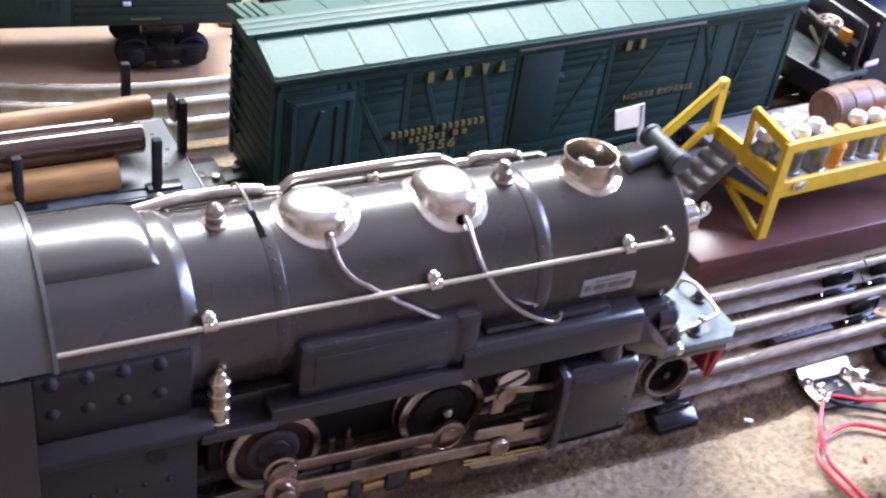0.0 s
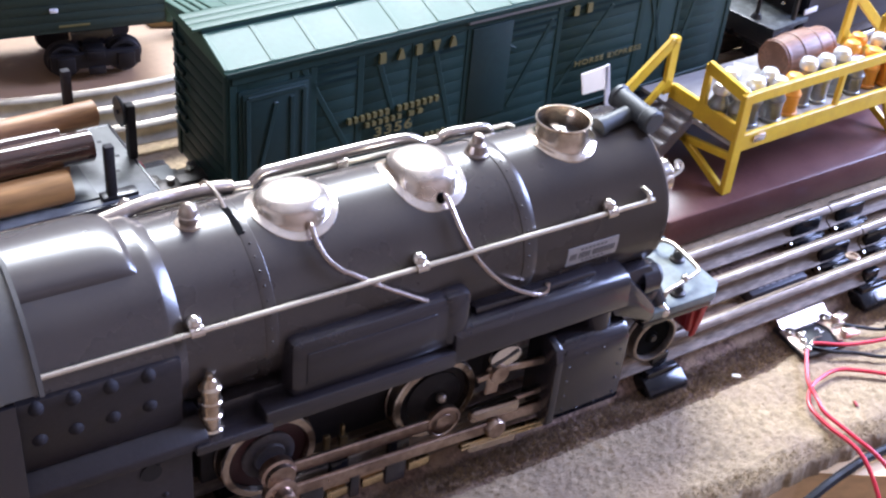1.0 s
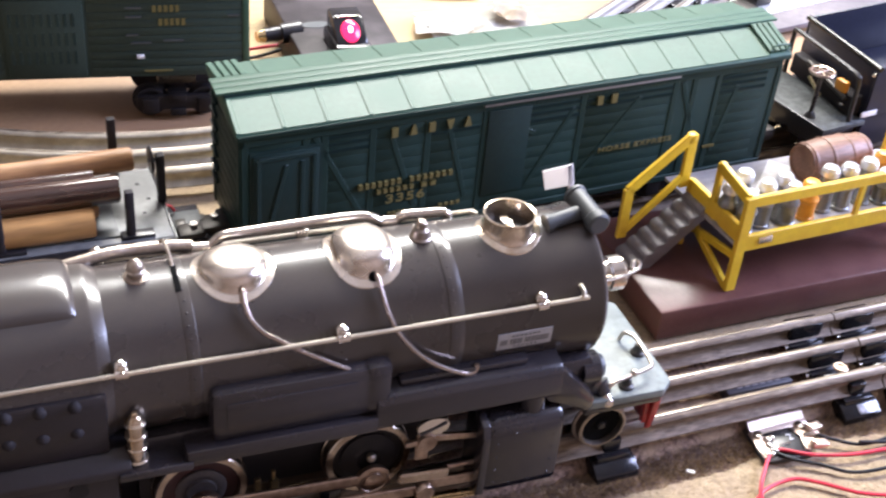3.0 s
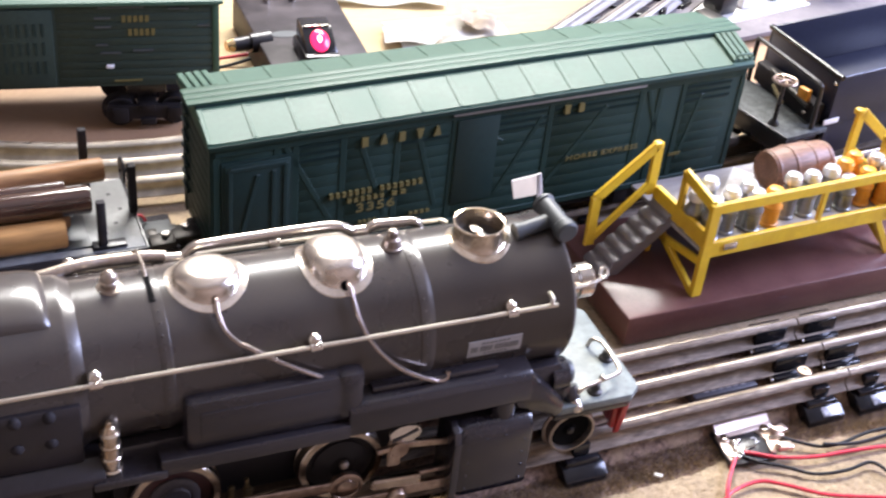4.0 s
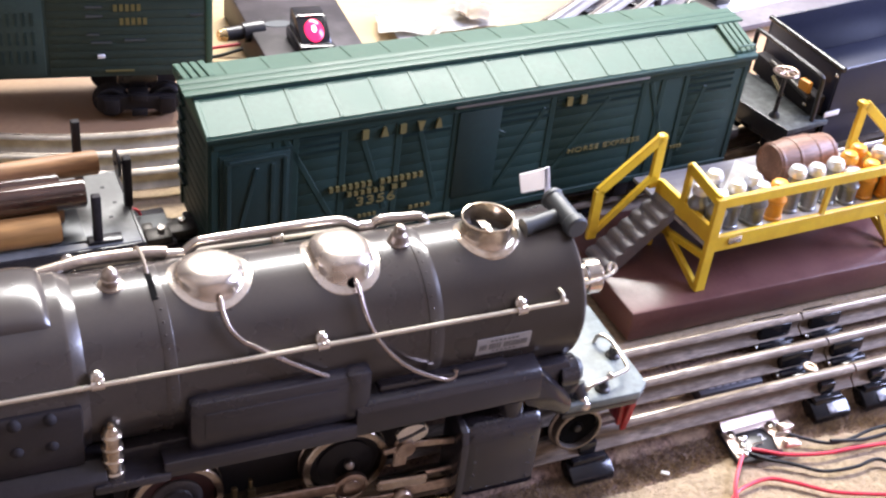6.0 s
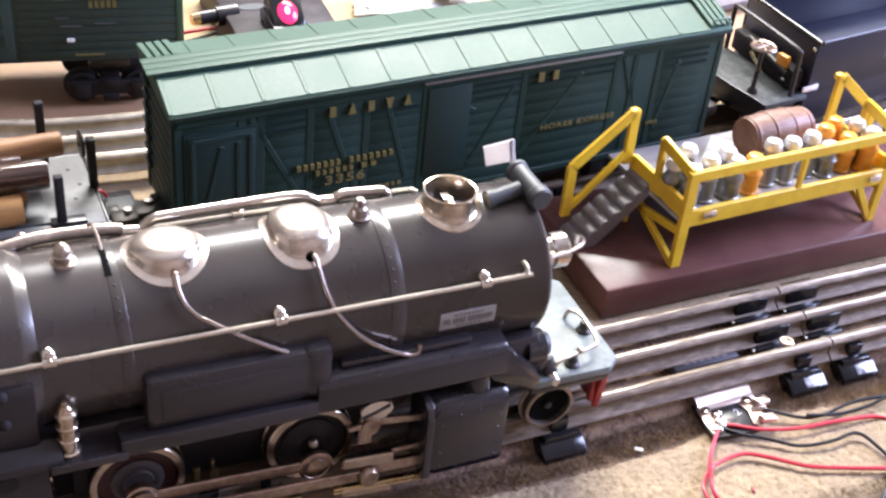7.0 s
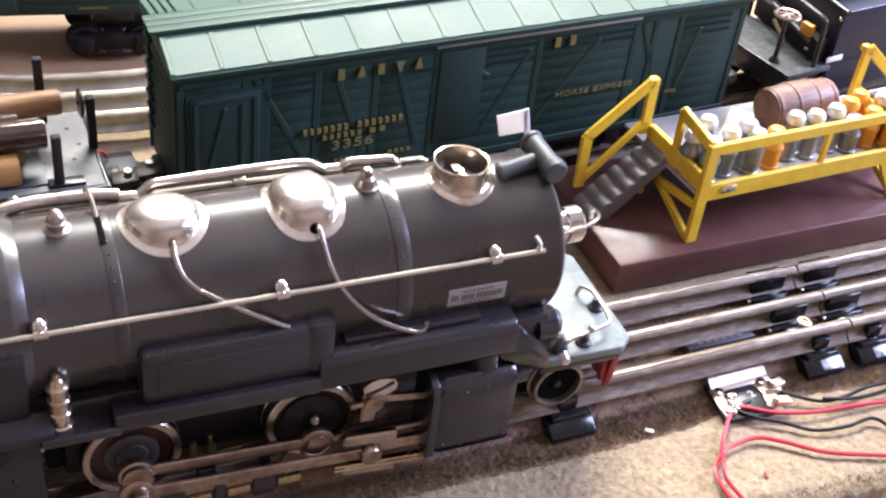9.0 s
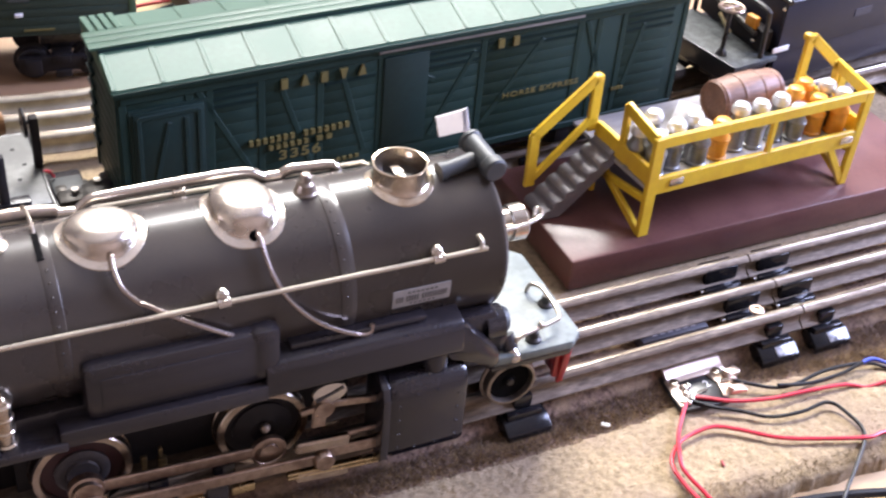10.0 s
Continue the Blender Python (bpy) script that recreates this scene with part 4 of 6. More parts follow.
    for s in (-1, 1):
        for x in (-166.4, -111.0):
            driver(x, s)
        part("axle_bar", boxes((-185, -90, s * 13 - 3, s * 13 + 3, 6, 24), bevel=0.5), WHEEL_BLACK, L)
        m = Matrix.Translation((-23.6, s * 21.6, 8.0)) @ Matrix.Rotation(radians(90 if s < 0 else -90), 4, "X")
        pw = part("pilot_wheel", lathe(bmesh.new(), [(10.2, -2), (10.2, -1.2), (9.5, -0.8), (9.3, 2.2), (8.9, 2.5), (8.2, 2.5), (7.9, 0.4), (7.8, -1.0), (0, -1.0)], m, 36), TARNISHED, L, "small pilot wheel with a tarnished rim and black disc")
        part("pilot_wheel_disc", lathe(bmesh.new(), [(7.85, 0.3), (7.0, -0.6), (3.0, -0.8), (2.4, 0.6), (1.8, 1.0), (0, 1.0)], m, 30), DEAD_BLACK, pw)
        part("pilot_hub", lathe(bmesh.new(), [(1.3, 0.9), (1.2, 1.8), (0, 2.0)], m, 16), DARK_METAL, pw)
    y = -27.0
    flat = Matrix.Rotation(radians(90), 4, "X")
    rod1 = part("side_rod", beam(bmesh.new(), (-166, y, 12.4), (-109.5, y, 9.6), 1.4, 4.4, bevel=0.4), ROD_STEEL, L, "flat nickel side rod")
    part("rod_end", lathe(bmesh.new(), [(5.4, -0.9), (5.4, 1.6), (4.6, 2.0), (4.4, 3.4), (0, 3.5)], Matrix.Translation((-166.6, y, 13.0)) @ flat, 28), ROD_STEEL, rod1)
    part("rod_end", lathe(bmesh.new(), [(5.8, -0.9), (5.8, 0.9), (4.9, 1.1), (4.7, 0.7), (3.2, 0.7), (3.0, 1.2), (0, 1.3)], Matrix.Translation((-111, y, 9.4)) @ flat, 28), ROD_STEEL, rod1)
    part("hub_screw", ball(bmesh.new(), (-111.4, y + 1.6, 17.6), 1.7, 12), TARNISHED, rod1)
    rod2 = part("main_rod", beam(bmesh.new(), (-167, y - 3.4, 7.0), (-94, y - 3.4, 3.2), 1.4, 4.4, bevel=0.4), ROD_STEEL, L, "flat nickel main rod")
    part("crank_pin", lathe(bmesh.new(), [(5.2, -1.2), (5.2, 1.0), (4.6, 1.4), (3.4, 1.6), (3.2, 4.6), (2.8, 5.0), (0, 5.2)], Matrix.Translation((-167, y - 3.0, 7.6)) @ flat, 26), ROD_STEEL, rod2)
    part("cross_head_pin", lathe(bmesh.new(), [(3.6, -1), (3.6, 1.2), (3.0, 2.2), (0, 2.5)], Matrix.Translation((-93.9, y - 3.8, 3.2)) @ flat, 24), ROD_STEEL, rod2)
    ch = part("cross_head", beam(bmesh.new(), (-103, y - 2.8, 10.2), (-85, y - 2.8, 8.7), 3.0, 4.4, bevel=0.7), TYRE, L, "nickel cross head and guide bars")
    part("cross_head_shoe", beam(bmesh.new(), (-103, y - 3.4, -2.6), (-85, y - 3.4, -4.2), 3.0, 3.6, bevel=0.7), TYRE, ch)
    part("guide_bar", beam(bmesh.new(), (-106, y - 3.6, 0.2), (-72, y - 3.6, -2.2), 2.4, 1.0, bevel=0.25), BRASS, ch, "bright brass guide bar")
    part("guide_bar", beam(bmesh.new(), (-106, y - 3.6, -1.4), (-72, y - 3.6, -3.8), 2.4, 1.0, bevel=0.25), BRASS, ch)
    part("piston_rod", beam(bmesh.new(), (-93, y - 2.6, 5.0), (-71, y - 2.6, 3.8), 2.4, 4.2, bevel=0.4), ROD_STEEL, ch)
    part("valve_stem", rod(bmesh.new(), (-86, y - 1.6, 9.8), (-71, y - 1.6, 9.8), 1.0, seg=10), ROD_STEEL, ch)
    # bright strip under the rods with black tabs
    st2 = part("pickup_strip", beam(bmesh.new(), (-178, y - 0.8, 1.6), (-130, y - 0.8, 0.4), 1.4, 3.2, bevel=0.3), ROD_STEEL, L, "nickel strip with black tabs below the rods")
    for xa, xb in ((-160, -152.5), (-143.6, -140.4), (-131.5, -124.5)):
        part("strip_tab", boxes((xa, xb, y - 2.4, y + 0.4, -7.0, 3.4), bevel=0.6), BLACK_CAST, st2)
    for xa, xb in ((-151.5, -144.6), (-139.6, -132.4), (-123.6, -116.0)):
        part("brass_shoe", boxes((xa, xb, y - 2.6, y - 0.6, -4.4, -1.0), bevel=0.5), BRASS, st2, "bright brass shoe below the strip")
    vg = part("valve_gear", beam(bmesh.new(), (-94.4, y - 1, 26.5), (-94.9, y - 1, 15.2), 1.4, 4.8, (1, 0, 0), 0.5), ROD_STEEL, L, "nickel valve gear link")
    bm = lathe(bmesh.new(), [(4.4, -0.7), (4.4, 0.7), (0, 0.9)], Matrix.Translation((-91.9, y - 1.8, 29.9)) @ flat, 24, 1.25, 0.85)
    part("link_disc", bm, NICKEL, vg)
    part("link_slot", beam(bmesh.new(), (-96.5, y - 2.8, 27.8), (-87.4, y - 2.8, 31.4), 0.5, 0.9, bevel=0.1), BLACK_CAST, vg)
    part("link_fork", beam(bmesh.new(), (-101, y - 1.4, 23.2), (-94, y - 1.4, 24.0), 1.6, 2.0), ROD_STEEL, vg)
    part("link_pin", rod(bmesh.new(), (-93.8, y - 3.4, 23.9), (-93.8, y, 23.9), 3.2, seg=18), ROD_STEEL, vg)
    part("valve_rod", beam(bmesh.new(), (-92, y - 1, 24.2), (-75, y - 1, 21.6), 1.6, 2.6, bevel=0.3), ROD_STEEL, vg)
    # inner frame that darkens the gap between the wheels, with its small brass fittings
    inner = part("motor_frame", boxes((-190, -78, -10, 10, 3, 34), bevel=0.6), WHEEL_BLACK, L)
    part("brush_plate", boxes((-150, -134, -12.4, -10, 14, 22), bevel=0.4), BLACK_PLASTIC, inner)
    part("brush_cap", rod(bmesh.new(), (-140, -14.2, 17), (-140, -12, 17), 2.0, seg=14), BRASS, inner)
    part("motor_pipe", rod(bmesh.new(), (-150, -14, 25), (-126, -14, 25.5), 1.0, seg=10), BRASS, inner)
    part("brush_block", boxes((-144.5, -141.6, -23.2, -21.2, 9.0, 13.0), (-144.0, -142.8, -23.2, -21.6, 13.6, 17.5), (-149.5, -147.5, -23.0, -21.4, 9.0, 15.0), bevel=0.4), OLD_BRASS, inner, "dull brass brush holder between the wheels")
    part("brake_hanger", boxes((-148, -142, -25, -22.6, -3.2, 5.5), (-128, -121, -25, -22.6, -3.2, 5.5), bevel=0.5), BLACK_CAST, L)
    # pilot deck
    pd = part("pilot_deck", prism(bmesh.new(), [(-34, -27.8), (-4.0, -27.8), (0.9, -23.6), (1.9, 22.0), (-3.0, 27.0), (-34, 27.0)], "z", 21.6, 25.0, 0.6), DECK_GREY, L, "pale grey glossy pilot deck")
    part("deck_apron", prism(bmesh.new(), [(-34, -27.0), (-4.2, -27.0), (0.2, -23.2), (1.2, 21.6), (-3.2, 26.4), (-34, 26.4)], "z", 18.6, 21.5, 0.4), BLACK_CAST, pd)
    for xx, yy in ((-16.8, -22.6), (-3.9, -7.2)):
        part("stanchion", lathe(bmesh.new(), [(2.8, 0), (2.7, 0.8), (1.8, 1.5), (1.7, 3.4), (1.2, 4.0), (0, 4.2)], Matrix.Translation((xx, yy, 25.0)), 18), DARK_METAL, pd)
    part("grab_rail", tube(bmesh.new(), [(-25.5, -24.6, 25.4), (-24.6, -24.6, 28.6), (-21.5, -24.0, 29.6), (-16.8, -22.8, 29.4), (-8.2, -20.6, 29.2), (-5.6, -19.2, 29.2), (-4.6, -16.0, 29.2), (-3.8, -7.2, 29.3), (-4.2, -2.4, 29.4), (-6.2, 0.6, 28.6), (-7.2, 1.4, 25.4)], 0.75, 10), DULL_NICKEL, pd, "bent wire grab rail")
    part("deck_bolt", ball(bmesh.new(), (-14, -21.8, 29.8), 1.5, 10), NICKEL, pd)
    # castings on the near corner of the deck
    pc = part("pilot_casting", rod(bmesh.new(), (-37, -21.5, 36.5), (-30.5, -21.5, 36.5), 5.8, seg=26), BLACK_CAST, pd)
    part("pilot_cap", rod(bmesh.new(), (-30.5, -21.5, 36.5), (-28.6, -21.5, 36.3), 4.8, 4.2, 24), GREY_PAINT, pc)
    part("casting_column", boxes((-36, -28, -25, -17, 25, 34), bevel=1.6), BLACK_CAST, pc)
    part("nut_collar", rod(bmesh.new(), (-27.6, -21.5, 29.0), (-26.4, -24.4, 25.0), 3.2, 2.8, 18), BLACK_CAST, pc)
    bm = ball(bmesh.new(), (-25.6, -26.4, 23.0), 2.3, 14)
    rod(bm, (-26.2, -24.6, 24.6), (-25.6, -26.0, 23.2), 2.1, seg=12)
    part("bright_nut", bm, NICKEL, pc)
    for s in (-1, 1):
        part("cowcatcher_tooth", prism(bmesh.new(), [(s * 24.0, 18.6), (s * 18.6, 18.6), (s * 19.5, 7), (s * 19.8, 0.4), (s * 20.4, -0.8), (s * 21.2, 0.2), (s * 22.2, 7)], "x", -3.4, -0.8, 0.6), RED_PLASTIC, pd, "long red plastic cowcatcher tooth")
        part("tooth_web", boxes((-5.4, -3.4, s * 20.0 - 1.2, s * 20.0 + 1.2, 3, 18.6), bevel=0.4), RED_PLASTIC, pd)
    for yy in (-13, 0, 13):
        part("cowcatcher_tooth", prism(bmesh.new(), [(yy - 4.4, 18.6), (yy + 4.4, 18.6), (yy + 3.4, 1.2), (yy + 2.2, 0.2), (yy - 2.6, 0.2), (yy - 3.6, 1.2)], "x", -2.6, 3.4, 0.6), RED_PLASTIC, pd, "short red plastic cowcatcher tooth")
    part("coupler", boxes((-12, 4, -4, 4, 12, 17), bevel=0.8), RED_PLASTIC, pd)
    return L


locomotive()


# ---- rolling stock ----
def truck(car, x, y, z=0.0, name="truck"):
    """A four-wheel truck with side frames under a car; z is the rail top in the car's frame."""
    bm = boxes((x - 21, x + 21, y - 22, y - 19, z + 5, z + 13), (x - 21, x + 21, y + 19, y + 22, z + 5, z + 13), (x - 5, x + 5, y - 20, y + 20, z + 7, z + 14), bevel=0.7)
    for s in (-1, 1):
        box(bm, x + s * 14 - 4, x + s * 14 + 4, y - 23.4, y - 21, z + 4, z + 12, 0.6)
        box(bm, x - 4, x + 4, y - 23.2, y - 21, z + 8 * (s > 0) + 2, z + 8 * (s > 0) + 6, 0.5)
    t = part(name, bm, WHEEL_BLACK, car)
    for dx in (-14, 14):
        for s in (-1, 1):
            m = Matrix.Translation((x + dx, y + s * 16.2, z + 8.0)) @ Matrix.Rotation(radians(90 if s < 0 else -90), 4, "X")
            part("wheel", lathe(bmesh.new(), [(9.2, -3), (9.2, -2), (8.1, -1.6), (7.9, 2.0), (6.6, 2.2), (6.2, 1.0), (0, 1.2)], m, 24), DULL_BLACK, t)
    return t


def knuckle(car, x, y, z, s):
    """A knuckle coupler that points along x."""
    bm = boxes((min(x, x + s * 14), max(x, x + s * 14), y - 4, y + 4, z, z + 5), bevel=0.8)
    box(bm, min(x + s * 13, x + s * 24), max(x + s * 13, x + s * 24), y - 7, y + 2, z - 0.5, z + 5.5, 1.4)
    box(bm, min(x + s * 19, x + s * 24), max(x + s * 19, x + s * 24), y + 1, y + 7, z, z + 5, 1.2)
    k = part("coupler", bm, DARK_METAL, car, "dark metal knuckle coupler")
    part("coupler_pin", rod(bmesh.new(), (x + s * 17, y - 2, z + 5), (x + s * 17, y - 2, z + 7.4), 1.6, seg=12), NICKEL, k)
    return k


def horse_car():
    C = thing("stock_car", 1, 107.6, 17.5, 3.87, "dark green ribbed horse car with a pale green roof", "toy boxcar")
    x0, x1, W = -125.4, 136.5, 50.5
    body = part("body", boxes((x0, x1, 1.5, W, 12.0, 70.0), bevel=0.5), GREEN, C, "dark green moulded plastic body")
    # end wall boards
    for k in range(11):
        z = 12.8 + 5.1 * k
        part("end_board", boxes((x0 - 0.3, x0 + 0.2, 4.6, W - 2.5, z, z + 4.75), bevel=0.3), GREEN, body)
    part("end_board", boxes((x1 - 0.2, x1 + 0.9, 3.0, W - 1.5, 23, 66), bevel=0.35), GREEN, body)
    # corner posts and sills on the near side
    yy = 1.5

    def bar(xa, za, xb, zb, w=3.0, d=0.8, material=GREEN, name="rib"):
        return part(name, beam(bmesh.new(), (xa, yy - d / 2 + 0.2, za), (xb, yy - d / 2 + 0.2, zb), d, w, (0, 0, 1) if abs(xb - xa) > abs(zb - za) else (1, 0, 0), 0.25), material, body)

    bar(x0 + 1, 66.8, x1 - 1, 66.8, 4.2, 1.0, name="top_sill")
    bar(x0 + 1, 13.8, x1 - 1, 13.8, 3.0, 1.2, name="bottom_sill")
    for y in (3.2, W - 1.6):
        part("end_post", boxes((x0 - 0.9, x0 + 0.2, y - 1.6, y + 1.6, 12.5, 69.0), bevel=0.3), GREEN, body)
    for k in range(7):
        part("ladder_rung", boxes((x0 - 1.9, x0 - 0.5, W - 11, W - 1.2, 26 + 6.2 * k, 27.4 + 6.2 * k), bevel=0.3), GREEN_DARK, body, "dark green ladder rung on the end wall")
    for x in (x0 + 1.6, -99.0, -91.0, -70.5, -46.0, -19.5, 76.5, 87.0, 100.5, x1 - 1.6, 28.0):
        bar(x, 15.5, x, 65.0, 3.0, 0.6)
    for xa, za, xb, zb in ((-95.5, 65, -74, 24), (-62.5, 60, -50, 24), (-36.5, 60, -26, 24), (-17, 62, 5, 50), (24, 60, 4, 24), (58, 60, 30, 24), (80, 64, 95, 24), (112, 58, 104, 24)):
        bar(xa, za, xb, zb, 2.4, 0.6)
    # horizontal side boards
    for k in range(9):
        z = 16.0 + 5.4 * k
        for xa, xb in ((-118, -100.5), (-89.5, -72), (-69, -47.5), (-44.5, -21), (-18, 26.5), (29.5, 75), (102, 128)):
            part("side_board", boxes((xa, xb, yy - 0.10, yy + 0.2, z, z + 5.36), bevel=0.05), GREEN, body)
    # open slats below the roof: dark strips on the wall paint the slots' shade
    for xa, xb, zs in ((-90, -71, (63.2, 60.0, 56.8)), (-44, -22, (57.6,)), (-17, 27, (62.4, 59.2, 56.0)), (30, 75, (62.0, 58.6)), (102, 128, (62.4, 59.0, 55.6))):
        for z in zs:
            part("slat_shade", boxes((xa, xb, yy - 0.35, yy - 0.05, z - 0.7, z + 0.7)), GREEN_SLOT, body, "dark strip painting the shade of a slot between boards")
    # end stall door
    door = part("stall_door", boxes((-120.5, -93.5, yy - 1.3, yy, 24, 60.5), bevel=0.4), GREEN_DARK, body, "dark green hinged stall door with raised framing")
    for a, b in (((-118.5, 25), (-118.5, 58.5)), ((-95.5, 25), (-95.5, 58.5)), ((-118.5, 58.5), (-95.5, 58.5)), ((-118.5, 25), (-95.5, 25)), ((-114.4, 25), (-107, 55)), ((-100.5, 25), (-100.5, 56))):
        part("door_frame", beam(bmesh.new(), (a[0], yy - 1.5, a[1]), (b[0], yy - 1.5, b[1]), 0.8, 1.8, (0, 0, 1) if a[1] == b[1] else (1, 0, 0), 0.2), GREEN_DARK, door)
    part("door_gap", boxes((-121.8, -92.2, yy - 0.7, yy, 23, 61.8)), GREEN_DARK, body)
    # sliding door track
    part("door_track", boxes((-21.5, 77, yy - 2.0, yy, 67.0, 68.8), bevel=0.4), TRACK_GREY, body, "dull grey sliding door track")
    part("side_door", boxes((-18.5, 2, yy - 1.0, yy, 23, 64.5), bevel=0.4), GREEN_DARK, body, "dark green sliding side door")
    # lettering in yellow: company names as plain letter-sized shapes
    for i, x in enumerate((-61.3, -52.8, -44.6, -36.4, -28.2, 36.0, 43.4)):
        w, z0, z1 = 1.7, 59.4, 63.6
        shape = [(x - w, z0), (x + w, z0), (x + 0.5, z1), (x - 0.5, z1)] if i in (1, 4) else [(x - 0.5, z0), (x + 0.5, z0), (x + w, z1), (x - w, z1)] if i == 3 else [(x - w * 0.8, z0), (x + w * 0.8, z0), (x + w * 0.8, z1), (x - w * 0.8, z1)]
        bm = prism(bmesh.new(), shape, "y", yy - 1.35, yy - 0.2)
        part("letter_mark", bm, GOLD, body, "faded yellow lettering")
    for xa, xb, z, h in ((-76, -56, 38.2, 2.2), (-53, -32.2, 38.2, 2.2), (-67.8, -50, 34.6, 1.9), (-47.5, -39.2, 34.6, 1.9)):
        n = max(2, int((xb - xa) / 2.8))
        for i in range(n):
            xx = xa + (xb - xa) * i / n
            part("letter_mark", boxes((xx, xx + (xb - xa) / n * 0.58, yy - 1.75, yy - 0.2, z - h / 2, z + h / 2)), GOLD, body, "faded yellow lettering")
    words("car_number", "3356", 5.8, GOLD, body, Matrix.Translation((-55.0, yy - 1.75, 30.4)) @ FACE_NEAR, 1.42, 0.15, 1.15, bold=0.10)
    words("lettering", "HORSE EXPRESS", 3.5, GOLD, body, Matrix.Translation((59.0, yy - 1.4, 36.0)) @ FACE_NEAR, 1.45, 0.15, 1.12, bold=0.07)
    for xa, xb, z in ((-62, -53, 22.6), (-38.3, -27.3, 22.2), (99, 106, 27.5)):
        for i in range(4):
            w = (xb - xa) / 4
            part("letter_mark", boxes((xa + w * i, xa + w * (i + 0.6), yy - 1.2, yy - 0.2, z - 0.7, z + 0.7)), GOLD, body, "faded yellow lettering")
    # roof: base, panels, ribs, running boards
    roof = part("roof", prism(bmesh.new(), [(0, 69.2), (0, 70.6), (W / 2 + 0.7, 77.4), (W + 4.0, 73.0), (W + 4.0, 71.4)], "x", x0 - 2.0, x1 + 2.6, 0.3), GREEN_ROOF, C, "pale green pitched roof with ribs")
    n = 14
    px0, px1 = -126.2, 126.4
    step = 18.1
    for side in (0, 1):
        for i in range(n):
            bm = bmesh.new()
            xa, xb = px0 + step * i, min(px1, px0 + step * (i + 1))
            ya, yb = (0.6, 20.4) if side == 0 else (W + 3.4, W - 15.6)
            def zz(y):
                return 70.6 + 6.8 * y / (W / 2 + 0.7) if side == 0 else 73.0 + 4.4 * (W + 4.0 - y) / (W / 2 + 3.3)
            vs = [(xa + 0.1, ya, zz(ya) + 0.1), (xb - 0.1, ya, zz(ya) + 0.1), (xb - 0.1, yb, zz(yb) + 0.1), (xa + 0.1, yb, zz(yb) + 0.1)]
            top = [(x, y, z + 0.5) for x, y, z in vs]
            b0 = [bm.verts.new(v) for v in vs]
            t0 = [bm.verts.new(v) for v in top]
            bm.faces.new(t0)
            for k in range(4):
                bm.faces.new((b0[k], b0[(k + 1) % 4], t0[(k + 1) % 4], t0[k]))
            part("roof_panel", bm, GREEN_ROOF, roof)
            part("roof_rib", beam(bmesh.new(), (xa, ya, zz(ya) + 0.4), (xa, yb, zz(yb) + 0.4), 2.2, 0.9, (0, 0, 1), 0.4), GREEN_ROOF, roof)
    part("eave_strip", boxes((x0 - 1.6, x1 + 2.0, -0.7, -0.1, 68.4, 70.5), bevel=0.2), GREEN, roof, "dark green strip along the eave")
    # dark green strip in place of the shadow under the roof walk's overhang
    part("walk_shade_strip", boxes((x0 - 1.6, 127.0, 20.3, 20.9, 75.4, 77.6)), GREEN_DARK, roof, "dark strip painting the shade below the roof walk")
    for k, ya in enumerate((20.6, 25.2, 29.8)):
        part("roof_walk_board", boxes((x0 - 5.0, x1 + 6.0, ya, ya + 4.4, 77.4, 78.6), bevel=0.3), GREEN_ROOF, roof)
    for x in [px0 + step * i for i in range(n + 1)]:
        part("walk_support", boxes((x - 0.8, x + 0.8, 21.5, 33.4, 75.8, 77.5)), GREEN_DARK, roof)
    for k in range(4):
        part("lateral_walk_board", beam(bmesh.new(), (127.6 + 3.3 * k, 1.5, 72.4), (127.6 + 3.3 * k, 20.4, 77.6), 2.7, 1.2, (0, 0, 1), 0.3), GREEN_ROOF, roof)
        part("lateral_walk_board", beam(bmesh.new(), (-126 + 3.4 * k, W + 4.5, 74.2), (-126 + 3.4 * k, 34.2, 78.0), 2.7, 1.2, (0, 0, 1), 0.3), GREEN_ROOF, roof)
    part("grab_iron", tube(bmesh.new(), [(128.5, 2.2, 73.0), (128.5, 2.2, 74.8), (137.0, 2.2, 74.8), (137.0, 2.2, 73.0)], 0.5, 6, 4), GREEN_ROOF, roof)
    part("frame", boxes((x0 + 4, x1 - 4, 6, W - 6, 6, 12.2), bevel=0.5), BLACK_CAST, C)
    for x in (-85, 90):
        truck(C, x, 25.5)
    # coupler pocket made broad so its black also fills in the car's shadow
    part("draw_bar", boxes((x0 - 13, x0 + 3, 10, 40, 5, 11.6), bevel=1.2), BLACK_CAST, C, "black coupler pocket, enlarged for the shade below the end wall")
    knuckle(C, x0 + 2, 25.5, 12, -1)
    knuckle(C, x1 - 2, 25.5, 12, 1)
    # the car stands a little askew: its ends are not quite square to its sides
    lean = Matrix(((1, 0.08, 0, 0), (0, 1, 0, 0), (0, 0, 1, 0), (0, 0, 0, 1)))
    for ob in C.children_recursive:
        if not ob.name.startswith(("car_number", "lettering")):
            ob.data.transform(lean)
    return C


horse_car()


